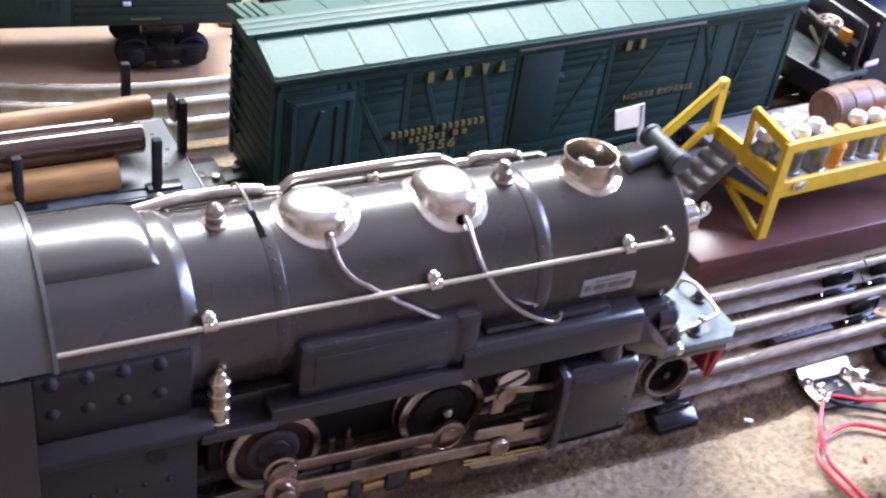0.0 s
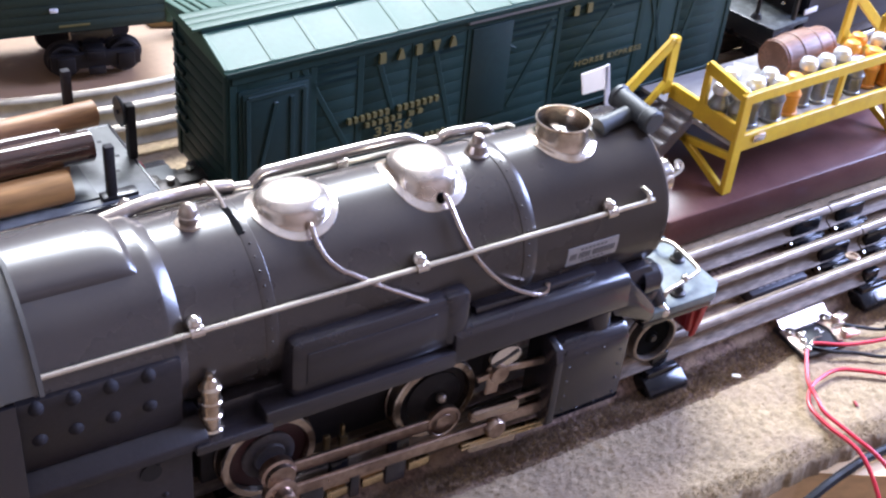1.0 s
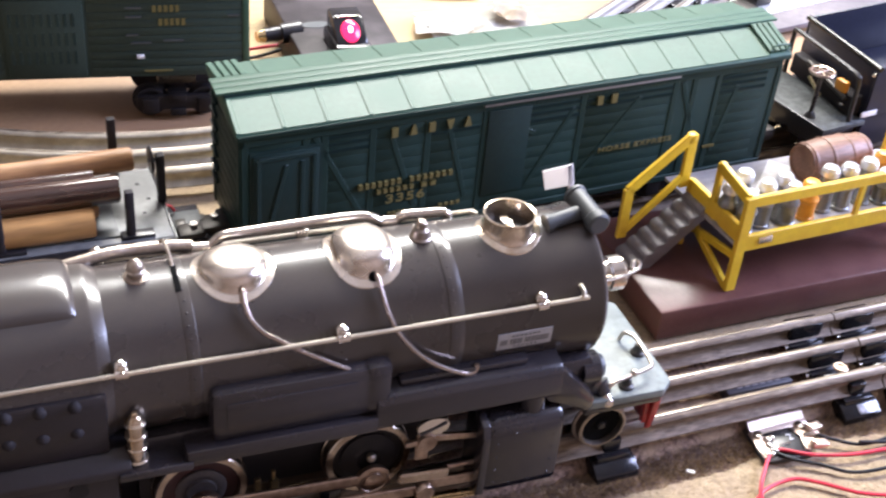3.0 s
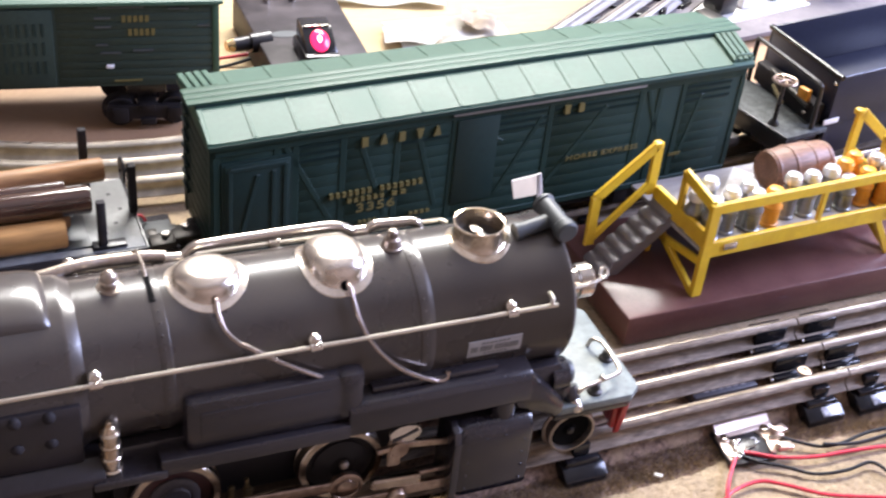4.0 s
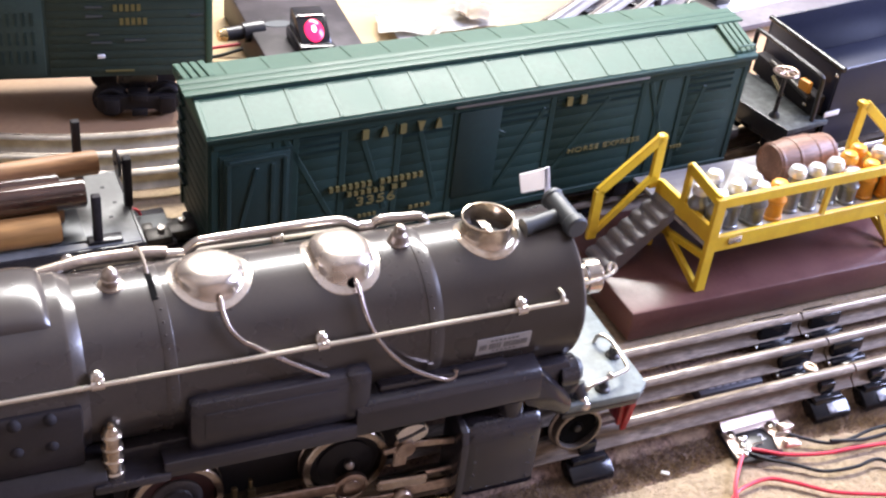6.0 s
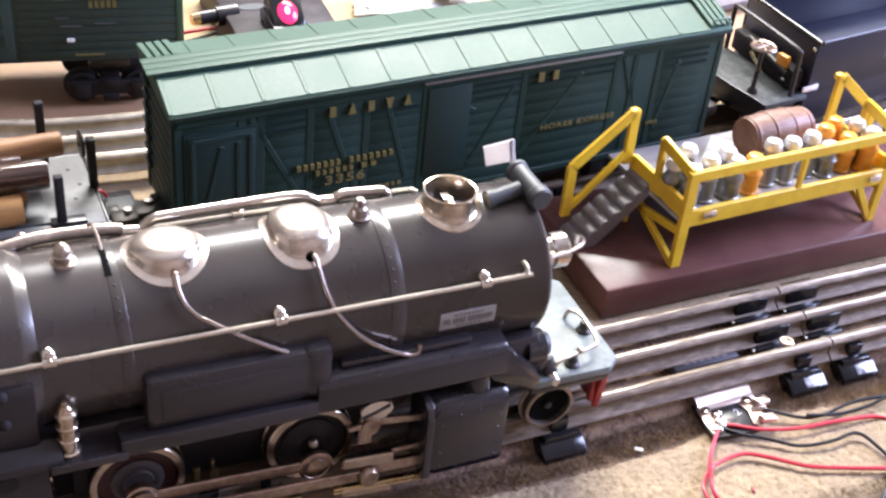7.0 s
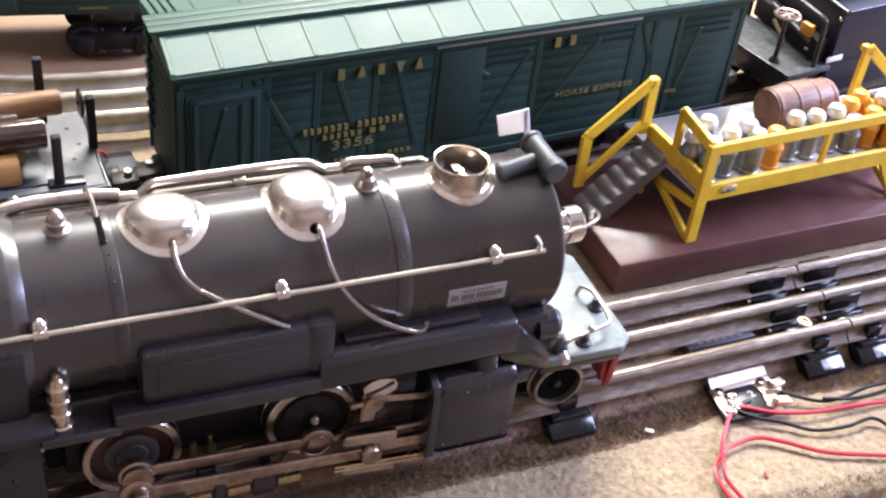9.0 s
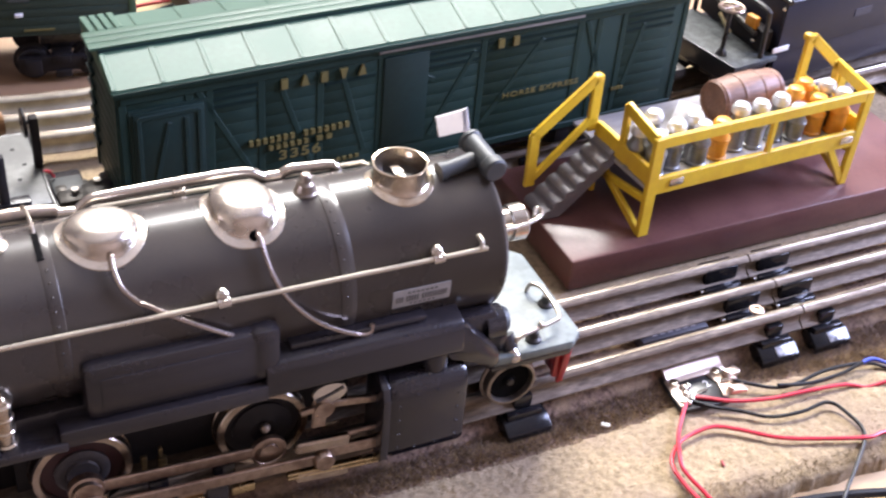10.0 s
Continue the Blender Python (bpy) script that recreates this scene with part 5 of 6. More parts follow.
def log_car():
    F = thing("flat_car", -150, 103, 17.5, 0.3, "black flat car with stakes carrying wooden logs", "toy flatcar")
    D = 27.5
    deck = part("deck", boxes((-232, 0, 0, 52, D - 4.5, D), bevel=0.5), FLAT_DECK, F, "glossy dark grey deck")
    part("side_sill", boxes((-232, 0.4, -1.4, 0, D - 13.0, D - 0.2), bevel=0.3), BLACK_PLASTIC, F)
    part("side_sill", boxes((-232, 0.4, 52, 53.2, D - 9.0, D - 0.2), bevel=0.3), BLACK_PLASTIC, F)
    part("end_sill", boxes((0, 1.2, -1.2, 53.2, D - 9.0, D - 0.2), bevel=0.3), BLACK_PLASTIC, F)
    part("under_frame", boxes((-225, -8, 12, 40, D - 13, D - 4.6), bevel=0.5), BLACK_PLASTIC, F)
    for x in (-16.0, -64.0, -112.0, -160.0, -208.0):
        for y in (3.4, 48.4):
            h = 21.0 if y < 10 else 28.0
            x += 0 if y < 10 else 1.0
            st = part("stake", boxes((x - 1.7, x + 1.7, y - 1.6, y + 1.6, D - 1, D + h), bevel=0.5), DULL_BLACK, F, "black plastic stake")
            if y < 10:
                part("stake_foot", boxes((x - 4.0, x + 9, y - 2.6, y + 2.6, D, D + 1.6), bevel=0.5), BLACK_PLASTIC, st)
    for x, y in ((-8, 40), (-5.5, 28), (-22, 40), (-9, 18)):
        part("deck_hole", boxes((x, x + 1.6, y, y + 1.6, D - 0.3, D + 0.08)), BLACK_WIRE, deck)
    part("bolster", boxes((-34, -20, 4, 48, D, D + 0.9), bevel=0.3), GREY_PAINT, deck)
    b = part("brake_stand", boxes((-1.4, 1.8, 24, 28, D, D + 22), bevel=0.6), DULL_BLACK, F, "black brake stand with its wheel")
    bm = lathe(bmesh.new(), [(5.4, -0.6), (5.8, 0), (5.4, 0.7), (4.4, 0.5), (4.2, 0.0), (4.4, -0.5), (5.4, -0.6)], Matrix.Translation((-3.4, 26.5, D + 19.5)) @ Matrix.Rotation(radians(90), 4, "Y"), 24)
    for k in range(3):
        a = math.pi * k / 3
        rod(bm, (-3.4, 26.5 - 4.8 * math.cos(a), D + 19.5 - 4.8 * math.sin(a)), (-3.4, 26.5 + 4.8 * math.cos(a), D + 19.5 + 4.8 * math.sin(a)), 0.5, seg=6)
    rod(bm, (-4.6, 26.5, D + 19.5), (-0.6, 26.5, D + 19.5), 0.9, seg=8)
    part("brake_wheel", bm, BLACK_PLASTIC, b)
    part("wire", tube(bmesh.new(), [(0.5, 33, D - 9), (2.5, 32.6, D - 7), (4.5, 32.2, D - 7.4), (6, 32, D - 10)], 0.6, 8), RED_WIRE, F, "short red wire")
    for x in (-40, -190):
        truck(F, x, 26)
    # pocket broader than needed: its black doubles as shade under the deck end
    part("draw_bar", boxes((-2, 17, 13, 40, 8, 15), bevel=1.2), BLACK_CAST, F, "black coupler pocket, enlarged for the shade below the deck end")
    part("coupler_plate", boxes((4, 16, 20, 33, 15, 16.6), bevel=0.5), GREY_PAINT, F)
    knuckle(F, 4, 26, 11, 1)
    return F


log_car()


def log(x_end, y, z, r, material, label, turn=0.0):
    length = 205
    rng = random.Random(int(y * 10))
    bm = bmesh.new()
    n, seg = 26, 20
    rings = []
    for i in range(n + 1):
        x = -length * i / n
        rings.append([bm.verts.new((x, r * (1 + 0.05 * noise.noise((x * 0.05, k * 0.7, y))) * math.cos(2 * math.pi * k / seg), r * (1 + 0.05 * noise.noise((x * 0.05, k * 0.7, y + 9))) * math.sin(2 * math.pi * k / seg))) for k in range(seg)])
    for a, b in zip(rings, rings[1:]):
        for k in range(seg):
            bm.faces.new((a[k], a[(k + 1) % seg], b[(k + 1) % seg], b[k]))
    for a in (rings[0], rings[-1]):
        f = bm.faces.new(a)
        bmesh.ops.bevel(bm, geom=list(f.edges), offset=0.5, segments=2, affect="EDGES")
    ob = part("log", bm, material)
    ob.matrix_world = pose(-150 * MM, 103 * MM, 45 * MM, 0, 0, 0.3) @ pose(x_end * MM, y * MM, z * MM, 0, 0, turn)
    return tagged(ob, label, "log", "logs on the flat car")


log(-29, 7.8, 6.0, 5.9, LOG_YELLOW, "pale yellow pine log lying lowest on the flat car")
log(-26, 21.4, 6.0, 5.9, LOG_RED, "reddish brown log lying under the stack")
log(-26, 33.6, 6.0, 5.9, LOG_YELLOW, "pale yellow pine log lying under the stack")
log(-18.0, 15.3, 15.2, 5.6, LOG_DARK, "glossy dark stained log on top of the stack")
log(-26, 25.6, 14.2, 4.2, LOG_DARK, "thin glossy dark log on top of the stack")
log(-9.5, 35.2, 15.9, 4.9, LOG_RED, "reddish brown rough log on top of the stack", 2.4)


def dump_car():
    G = thing("dump_car", 204, 126, 17.5, 8.5, "black tipping dump car with an open bin", "toy dump car")
    w = 60
    def skewed(*rows, bevel=0.4):
        bm = boxes(*rows, bevel=bevel)
        for v in bm.verts:
            v.co.x += 0.17 * v.co.y
        return bm

    bin_ = part("bin_floor", skewed((1.6, 178, 1.6, w - 1.6, 24, 26)), NAVY, G, "dark blue-black floor of the open bin")
    part("bin_side", skewed((0, 180, 0, 1.6, 24, 51)), NAVY, bin_)
    part("bin_side", skewed((0, 180, w - 1.6, w, 24, 53)), NAVY, bin_)
    part("bin_end", skewed((0, 1.6, 1.7, w - 1.7, 24, 51)), NAVY, bin_)
    part("bin_end", skewed((178.3, 180, 1.7, w - 1.7, 24, 51)), NAVY, bin_)
    part("bin_skirt", skewed((1.0, 179, 1.2, 5.0, 5.0, 24.2)), NAVY, bin_, "deep dark blue lower side of the dump car")
    part("bin_rim", rod(bmesh.new(), (0.6, -1, 51.4), (0.6 + 0.17 * w, w + 1, 51.8), 1.5, seg=12), GLOSS_BLACK, bin_)
    part("bin_rim", rod(bmesh.new(), (0, 0.4, 51.2), (180, 0.4, 51.2), 0.9, seg=10), NAVY, bin_)
    part("bin_bolt", ball(bmesh.new(), (0.4, 2, 47), 1.3, 10), NICKEL, bin_)
    fr = part("frame", boxes((-29, 172, 4, w - 4, 11, 21.5), bevel=0.6), BLACK_CAST, G)
    part("platform", boxes((-30, -1, -2, w - 2, 21.5, 24), bevel=0.4), PLATFORM_GREY, G, "speckled dark grey end platform")
    part("platform_edge", boxes((-31.2, -30, -2.4, w - 1.6, 14.5, 24.4), bevel=0.3), BLACK_PLASTIC, G)
    part("end_hoop", tube(bmesh.new(), [(-10.5, 1, 24), (-11, 1, 40), (-11, 1.2, 45.6), (-10.6, 3.5, 48.4), (-8, 20, 49), (-3, 50, 49), (-2, 55.5, 48.6), (-1.6, 57, 46), (-1.4, 57, 24)], 1.3, 10, 5), BLACK_PLASTIC, G, "black wire end hoop")
    bs = part("brake_stand", lathe(bmesh.new(), [(3.0, 0), (2.4, 1.5), (1.2, 3), (1.1, 23.6), (0, 24)], Matrix.Translation((-26, 12.5, 24)), 14), BLACK_PLASTIC, G, "black brake stand with a bright wheel")
    bm = lathe(bmesh.new(), [(6.2, -0.6), (6.7, 0), (6.2, 0.7), (5.3, 0.5), (5.3, -0.5), (6.2, -0.6)], Matrix.Translation((-26, 12.5, 48.8)), 28)
    for k in range(3):
        a = math.pi * k / 3
        rod(bm, (-26 - 5 * math.cos(a), 12.5 - 5 * math.sin(a), 48.8), (-26 + 5 * math.cos(a), 12.5 + 5 * math.sin(a), 48.8), 0.55, seg=6)
    part("brake_wheel", bm, ROD_STEEL, bs)
    mech = part("tipping_motor", skewed((-8.5, -1.2, 4, 56.5, 23.8, 35), bevel=1.2), DULL_BLACK, G, "black tipping mechanism below the hoop")
    part("motor_rod", rod(bmesh.new(), (-9.0, 8, 33), (-5.0, 40, 38), 1.4, seg=10), DARK_METAL, mech)
    part("motor_spring", rod(bmesh.new(), (-9.4, 24, 27), (-8.0, 34, 33), 1.2, seg=10), BRASS, mech)
    part("motor_coil", boxes((-8.8, -5.4, 10, 17, 34, 40.5), bevel=0.8), CAN_ORANGE, mech, "orange motor coil")
    part("motor_screw", ball(bmesh.new(), (-8.6, 9.5, 29), 1.2, 8), NICKEL, mech)
    part("side_plate", boxes((-3.5, 7.5, -0.6, 0, 25.0, 27.8), bevel=0.1), WHITE_PAINT, bin_, "small white plate with no lettering")
    part("side_mark", boxes((54, 67, -0.3, 0, 33.5, 37.5)), NAVY_MARK, bin_)
    for x in (-2, 140):
        truck(G, x, 30)
    knuckle(G, -32, 30, 6, -1)
    return G


dump_car()


def express_car():
    C = thing("stock_car", -78, 266, 0, -8, "green slatted stock car with yellow lettering on a back track", "toy stock car")
    body = part("body", boxes((-236, -2, 0, 58, 27, 72), bevel=0.5), GREEN_HAZY, C)
    part("roof", prism(bmesh.new(), [(-2, 71.5), (-2, 73.5), (29, 79), (60, 73.5), (60, 71.5)], "x", -239, 1, 0.4), GREEN_ROOF, C, "green pitched roof")
    for k in range(10):
        z = 28.5 + 4.3 * k
        part("side_board", boxes((-80, -4, -0.3, 0.2, z, z + 4.05), bevel=0.12), GREEN_HAZY, body)
        part("side_board", boxes((-232, -121, -0.3, 0.2, z, z + 4.05), bevel=0.12), GREEN_HAZY, body)
    part("side_door", boxes((-119, -82, -1.4, 0, 29, 70), bevel=0.4), GREEN_HAZY, body)
    for k in range(9):
        for z in (36, 46, 56):
            part("door_slot", boxes((-117 + 3.7 * k, -115.6 + 3.7 * k, -1.65, -1.2, z, z + 7)), GREEN_DARK, body)
    # no opening in the roof: a black panel paints the hatch's shade
    hatch = part("roof_hatch", prism(bmesh.new(), [(3.0, 74.6), (22.0, 78.1), (22.0, 79.0), (3.0, 75.5)], "x", -52, -12, 0.2), DEAD_BLACK, body, "black panel painting the dark open hatch in the roof")
    for k in range(3):
        part("hatch_slat", beam(bmesh.new(), (-48 + 13 * k, 3.5, 76.0), (-44 + 13 * k, 21.0, 79.2), 1.6, 0.8), CAN_GREY, hatch)
    for y in (1.0, 57.0):
        part("corner_post", boxes((-4.5, -1.0, y - 1.6, y + 1.6, 27, 72), bevel=0.4), GREEN_ROOF, body, "teal corner post with bright edges")
    for k in range(8):
        part("end_board", boxes((-2.2, -1.2, 3, 55, 28.5 + 5.4 * k, 33 + 5.4 * k), bevel=0.3), GREEN_HAZY, body)
    for xa, n, z in ((-48.8, 5, 64.2), (-46.0, 5, 57.0)):
        for i in range(n):
            part("letter_mark", boxes((xa + 2.8 * i, xa + 2.8 * i + 1.8, -0.7, 0, z - 1.8, z + 1.8)), GOLD, body, "faded yellow lettering")
    for xa, xb, z in ((-60, -38, 70.4), (-26, -16, 69.4), (-62, -54, 64.8), (-62, -54, 60), (-62, -56, 50.4), (-60, -50, 46), (-44, -34, 47), (-12, -6, 60), (-54, -40, 30.5)):
        part("letter_mark", boxes((xa, xb, -1.0, 0, z - 0.45, z + 0.45)), GREY_PAINT if z > 31 else GOLD, body, "small faded lettering")
    part("door_latch", boxes((-57.5, -53.8, -2.0, 0, 38.0, 39.6), bevel=0.2), WHITE_PAINT, body, "small white latch")
    part("frame", boxes((-230, -8, 10, 48, 22, 27.2), bevel=0.5), BLACK_CAST, C)
    for x in (-38, -196):
        truck(C, x, 24, 1.2)
        part("bolster", boxes((x - 10, x + 10, 10, 40, 14, 22.2), bevel=0.6), BLACK_CAST, C)
    return C


express_car()
far_track = straight_track("straight_track", -70, 240, 330, 35, (-50, -15, 20, 55, 90, 130, 170, 210), "bright three-rail track on a grey bed over the plywood", z=3.5, metal=RAIL_BRIGHT)
far_track.location.x = 0.205
part("track_bed", boxes((-72, 242, -29, 31, 0.1, 6.5), bevel=1.0), STRIP_GREY, far_track, "grey bed under the track")


# ---- loading platform ----
def at_platform(x, y, z):
    return pose(73 * MM, 42 * MM, 8 * MM, 0, 0, 2.3) @ pose(x * MM, y * MM, z * MM)


def platform():
    K = thing("loading_platform", 73, 42, 4.0, 2.3, "yellow metal loading platform with grey stairs on a brown base", "toy loading platform")
    o = 4.0
    base = part("base", prism(bmesh.new(), [(-36.5, -5.8), (172, -13.0), (176.5, 58.6), (-32.0, 65.8)], "z", 0, 11 + o, 1.6), BROWN_BASE, K, "glossy red-brown base")
    part("deck", boxes((-1, 114, 2, 56, 33.2 + o, 35 + o), bevel=0.3), DECK_WOOD, K, "grey-brown deck")
    # thin pale triangle that paints a patch of bright light on the deck
    part("glare_patch", prism(bmesh.new(), [(56.5, 55.4), (27, 28.5), (39, 29.5), (52, 40), (63, 46)], "z", 34.9 + o, 35.12 + o), GLARE_WHITE, K, "pale triangle of glare painted on the deck")

    def frame_bar(name, a, b, w, d, up=(0, 0, 1), parent=None):
        return part(name, beam(bmesh.new(), (a[0], a[1], a[2] + o), (b[0], b[1], b[2] + o), d, w, up, 0.35), YELLOW, parent or K)

    # long front side
    fs = frame_bar("front_rail", (-1, 0, 55.6), (114, 0, 56.2), 5.0, 2.2)
    frame_bar("front_beam", (-1, 0, 35.0), (114, 0, 35.4), 8.0, 2.2, parent=fs)
    frame_bar("front_post", (1, 0, 11), (0.6, 0, 58), 5.2, 2.6, (1, 0, 0), fs)
    frame_bar("front_post", (112, 0, 11), (112.4, 0, 58.6), 4.2, 2.6, (1, 0, 0), fs)
    frame_bar("middle_post", (60.5, 0, 38), (60.7, 0, 54), 2.8, 2.0, (1, 0, 0), fs)
    frame_bar("leg_brace", (98, 0, 32.5), (111, 0, 12.5), 3.4, 2.2, (1, 0, 0), fs)
    for x in (12.5, 105.5):
        part("hinge", boxes((x - 3.6, x + 3.6, -1.9, -1.0, 34.2 + o, 37.4 + o), bevel=0.4), NICKEL, fs, "bright metal hinge tab")
    # end frames
    for x in (0.0, 113.0):
        ef = frame_bar("end_beam", (x, 0, 39.6), (x, 38.5, 40.6), 8.4, 2.4)
        frame_bar("end_top_rail", (x, 0.4, 56.6), (x, 22.4, 60.4), 5.4, 2.4, parent=ef)
        frame_bar("end_post", (x, 21.6, 61.6), (x, 21.2, 43), 3.2, 2.4, (0, 1, 0), ef)
        frame_bar("end_brace", (x, 1.0, 12.0), (x, 29.5, 25.5), 3.4, 2.4, parent=ef)
        frame_bar("end_brace", (x, 1.0, 28.5), (x, 29.5, 24.0), 3.4, 2.4, parent=ef)
        frame_bar("back_post", (x, 37.5, 11), (x, 38.0, 44), 4.0, 2.4, (0, 1, 0), ef)
        frame_bar("hanger", (x, 29.0, 25.0), (x, 31.0, 37.0), 3.0, 2.4, (0, 1, 0), ef)
    # stair rails at the back
    for s, ox in ((1, 0.0), (-1, 109.0)):
        y = 40.0
        gr = frame_bar("stair_rail", (ox + s * -31.4, y, 42.6), (ox + s * -4.2, y, 64.8), 4.8, 2.2)
        frame_bar("stair_rail_post", (ox + s * -30.9, y, 18.4), (ox + s * -31.2, y, 43.6), 4.8, 2.2, (1, 0, 0), gr)
        frame_bar("stair_rail_post", (ox + s * -3.4, y, 65.8), (ox + s * -3.0, y, 40.0), 4.8, 2.2, (1, 0, 0), gr)
        frame_bar("stair_stringer", (ox + s * -31.0, y, 20.6), (ox + s * -3.0, y, 46.4), 3.2, 2.2, parent=gr)
        part("rail_foot", boxes((min(ox + s * -5.0, ox + s * -0.8), max(ox + s * -5.0, ox + s * -0.8), y - 1.3, y + 3.0, 63.0 + o, 66.4 + o), bevel=1.0), YELLOW, gr)
        # corrugated stairs
        bm = bmesh.new()
        poly = []
        n = 7
        for k in range(n):
            xa = -33 + 5.0 * k
            z = 10.9 + 3.85 * k
            poly += [(ox + s * (xa + 0.1), z + 0.4 + o), (ox + s * xa, z + 2.6 + o), (ox + s * (xa + 0.9), z + 3.8 + o), (ox + s * (xa + 2.3), z + 4.4 + o), (ox + s * (xa + 3.9), z + 4.1 + o)]
        poly += [(ox + s * 2.0, 10.9 + 3.85 * n - 4 + o), (ox + s * -24, 10.9 + o)]
        prism(bm, poly, "y", 24.0, y - 1.2, 0.35)
        part("stairs", bm, STAIR_GREY, K, "grey moulded stairs")
    return K


platform()


def milk_can(x, y, material, lid, tall=18.5, label="grey plastic milk can with a silver lid on the deck"):
    T = new("milk_can")
    T.empty_display_size = 0.01
    T.matrix_world = at_platform(x, y, 35.0)
    tagged(T, label, "milk can", "milk cans on the platform")
    k = tall / 18.5
    part("body", lathe(bmesh.new(), [(4.1, 0), (4.6, 0.4), (4.6, 1.4), (4.1, 1.8), (4.1, 8.6 * k), (4.6, 9.2 * k), (4.6, 10.2 * k), (4.0, 11 * k), (2.9, 13.2 * k), (2.8, 15.0 * k), (0, 15.1 * k)], None, 20), material, T)
    part("lid", lathe(bmesh.new(), [(3.2, 14.6 * k), (3.95, 14.9 * k), (4.05, 15.8 * k), (3.9, 16.9 * k), (3.6, 17.5 * k), (3.3, 17.7 * k), (3.1, 18.3 * k), (2.4, 18.6 * k), (0, 18.6 * k)], None, 20), lid, T)
    return T


for x, y, orange in ((3.0, 15.5, 0), (7.0, 8.0, 0), (13.0, 20.5, 0), (17.4, 10.4, 0), (28.3, 13.0, 0), (29.8, 8.6, 0), (41.0, 9.5, 1), (52.6, 12.6, 0), (62.4, 11.4, 0), (74.6, 12.8, 0), (84.0, 10.0, 0), (86.0, 16.5, 1), (95.6, 11.0, 1), (95.0, 20.5, 1), (103.4, 15.4, 0), (106.0, 7.6, 1)):
    if orange:
        milk_can(x, y, CAN_ORANGE, CAN_ORANGE if x < 100 else CAN_LID, 18.5 if x < 50 or 95.5 < x < 96 else 21.5, label="orange plastic milk can on the deck")
    else:
        milk_can(x, y, CAN_GREY, CAN_LID, 17.0 if x == 84.0 else 20.0 if x < 10 or 29 < x < 30 else 22.0)


def barrel():
    B = new("barrel")
    B.empty_display_size = 0.01
    B.matrix_world = at_platform(74.4, 35.5, 45.0) @ pose(0, 0, 0, 0, 90, 1.5)
    tagged(B, "brown wooden barrel lying on its side on the deck", "barrel")
    part("cask", lathe(bmesh.new(), [(0, -16.4), (7.6, -16.4), (8.2, -17.2), (8.7, -17.1), (9.4, -11), (9.9, -5), (10.1, 0), (9.9, 5), (9.4, 11), (8.7, 17.1), (8.2, 17.2), (7.6, 16.4), (0, 16.4)], None, 28), BARREL, B)
    for h in (-15.2, -5.6, 5.6, 15.2):
        part("hoop", lathe(bmesh.new(), [(8.0, -0.9), (10.05 if abs(h) < 10 else 9.15, -0.8), (10.3 if abs(h) < 10 else 9.35, 0), (10.05 if abs(h) < 10 else 9.15, 0.8), (8.0, 0.9)], Matrix.Translation((0, 0, h)), 28), BARREL, B)
    return B


barrel()


# ---- lock-on, wires and small litter beside the track ----
def lock_on():
    K = thing("track_lock_on", 43.5, -20.5, 1.0, 0, "metal and black fibre track lock-on with clips", "track terminal")
    part("fibre_plate", prism(bmesh.new(), [(0.4, -1.5), (24.8, -1.5), (18.6, -22.0), (-1.8, -20.0)], "z", 1.0, 2.6, 0.3), BLACK_PLASTIC, K, "black fibre plate")
    part("metal_plate", prism(bmesh.new(), [(-6.6, 2.6), (-6.6, 3.3), (-4.4, 3.7), (3.2, 8.4), (4.2, 8.4), (3.6, 7.4), (-2.6, 2.7)], "x", 1.4, 27.0, 0.2), mat_plate, K, "bright copper-tinted metal plate bent up to the rail")
    part("side_strip", prism(bmesh.new(), [(0.4, -4.6), (4.4, -4.6), (5.8, -11.6), (4.0, -17.6), (-1.2, -18.6)], "z", 2.6, 3.3, 0.2), mat_plate, K, "bright metal side strip")
    part("clip_plate", prism(bmesh.new(), [(18.0, -6.6), (27.0, -6.6), (28.4, -13.0), (23.8, -13.8), (22.8, -16.4), (19.0, -19.8), (17.4, -18.8), (20.0, -12.0)], "z", 2.6, 3.3, 0.2), mat_plate, K)
    for x, y in ((3.4, -7.0), (1.8, -16.0), (22.6, -7.0)):
        part("eyelet", lathe(bmesh.new(), [(0.9, 0), (1.8, 0), (1.9, 0.8), (0.9, 1.0)], Matrix.Translation((x, y, 3.2)), 16), NICKEL, K)
    for x, y, rz in ((27.4, -9.8, 12), (24.0, -18.4, -8)):
        bm = boxes((-3.4, 3.4, -2.0, 2.0, 2.6, 5.0), bevel=0.7)
        box(bm, -3.6, -2.2, -1.4, 1.4, 4.8, 6.2, 0.4)
        bm.transform(Matrix.Translation((x, y, 0)) @ Matrix.Rotation(radians(rz), 4, "Z"))
        part("spring_clip", bm, mat_plate, K, "bright spring clip")
    for x, y, r in ((5.4, -10.4, 1.9), (7.8, -9.6, 1.4), (4.4, -13.2, 1.5), (3.0, -17.4, 1.4), (5.6, -16.2, 1.0)):
        part("solder_blob", ball(bmesh.new(), (x, y, 2.9), r, 12), NICKEL, K, "bright solder blob")
    part("bare_strand", tube(bmesh.new(), [(4.6, -16.4, 4.0), (8.5, -14.6, 4.0), (13.4, -14.0, 3.0)], 0.4, 6), NICKEL, K, "bare wire strand")
    words("terminal_number", "2", 4.6, WHITE_PAINT, K, Matrix.Translation((15.6, -11.0, 2.75)) @ Matrix.Rotation(radians(5), 4, "Z"), 1.1, 0.1)
    return K


mat_plate = mat("copper_tinted_plate", (0.68, 0.55, 0.46), 0.3, 0.9, 0.1, 500, 0.05)
lock_on()


def wire(name, pts, r, material, label):
    ob = part(name, tube(bmesh.new(), pts, r, 8, 6), material)
    return tagged(ob, label, "wire", "wires on the carpet")


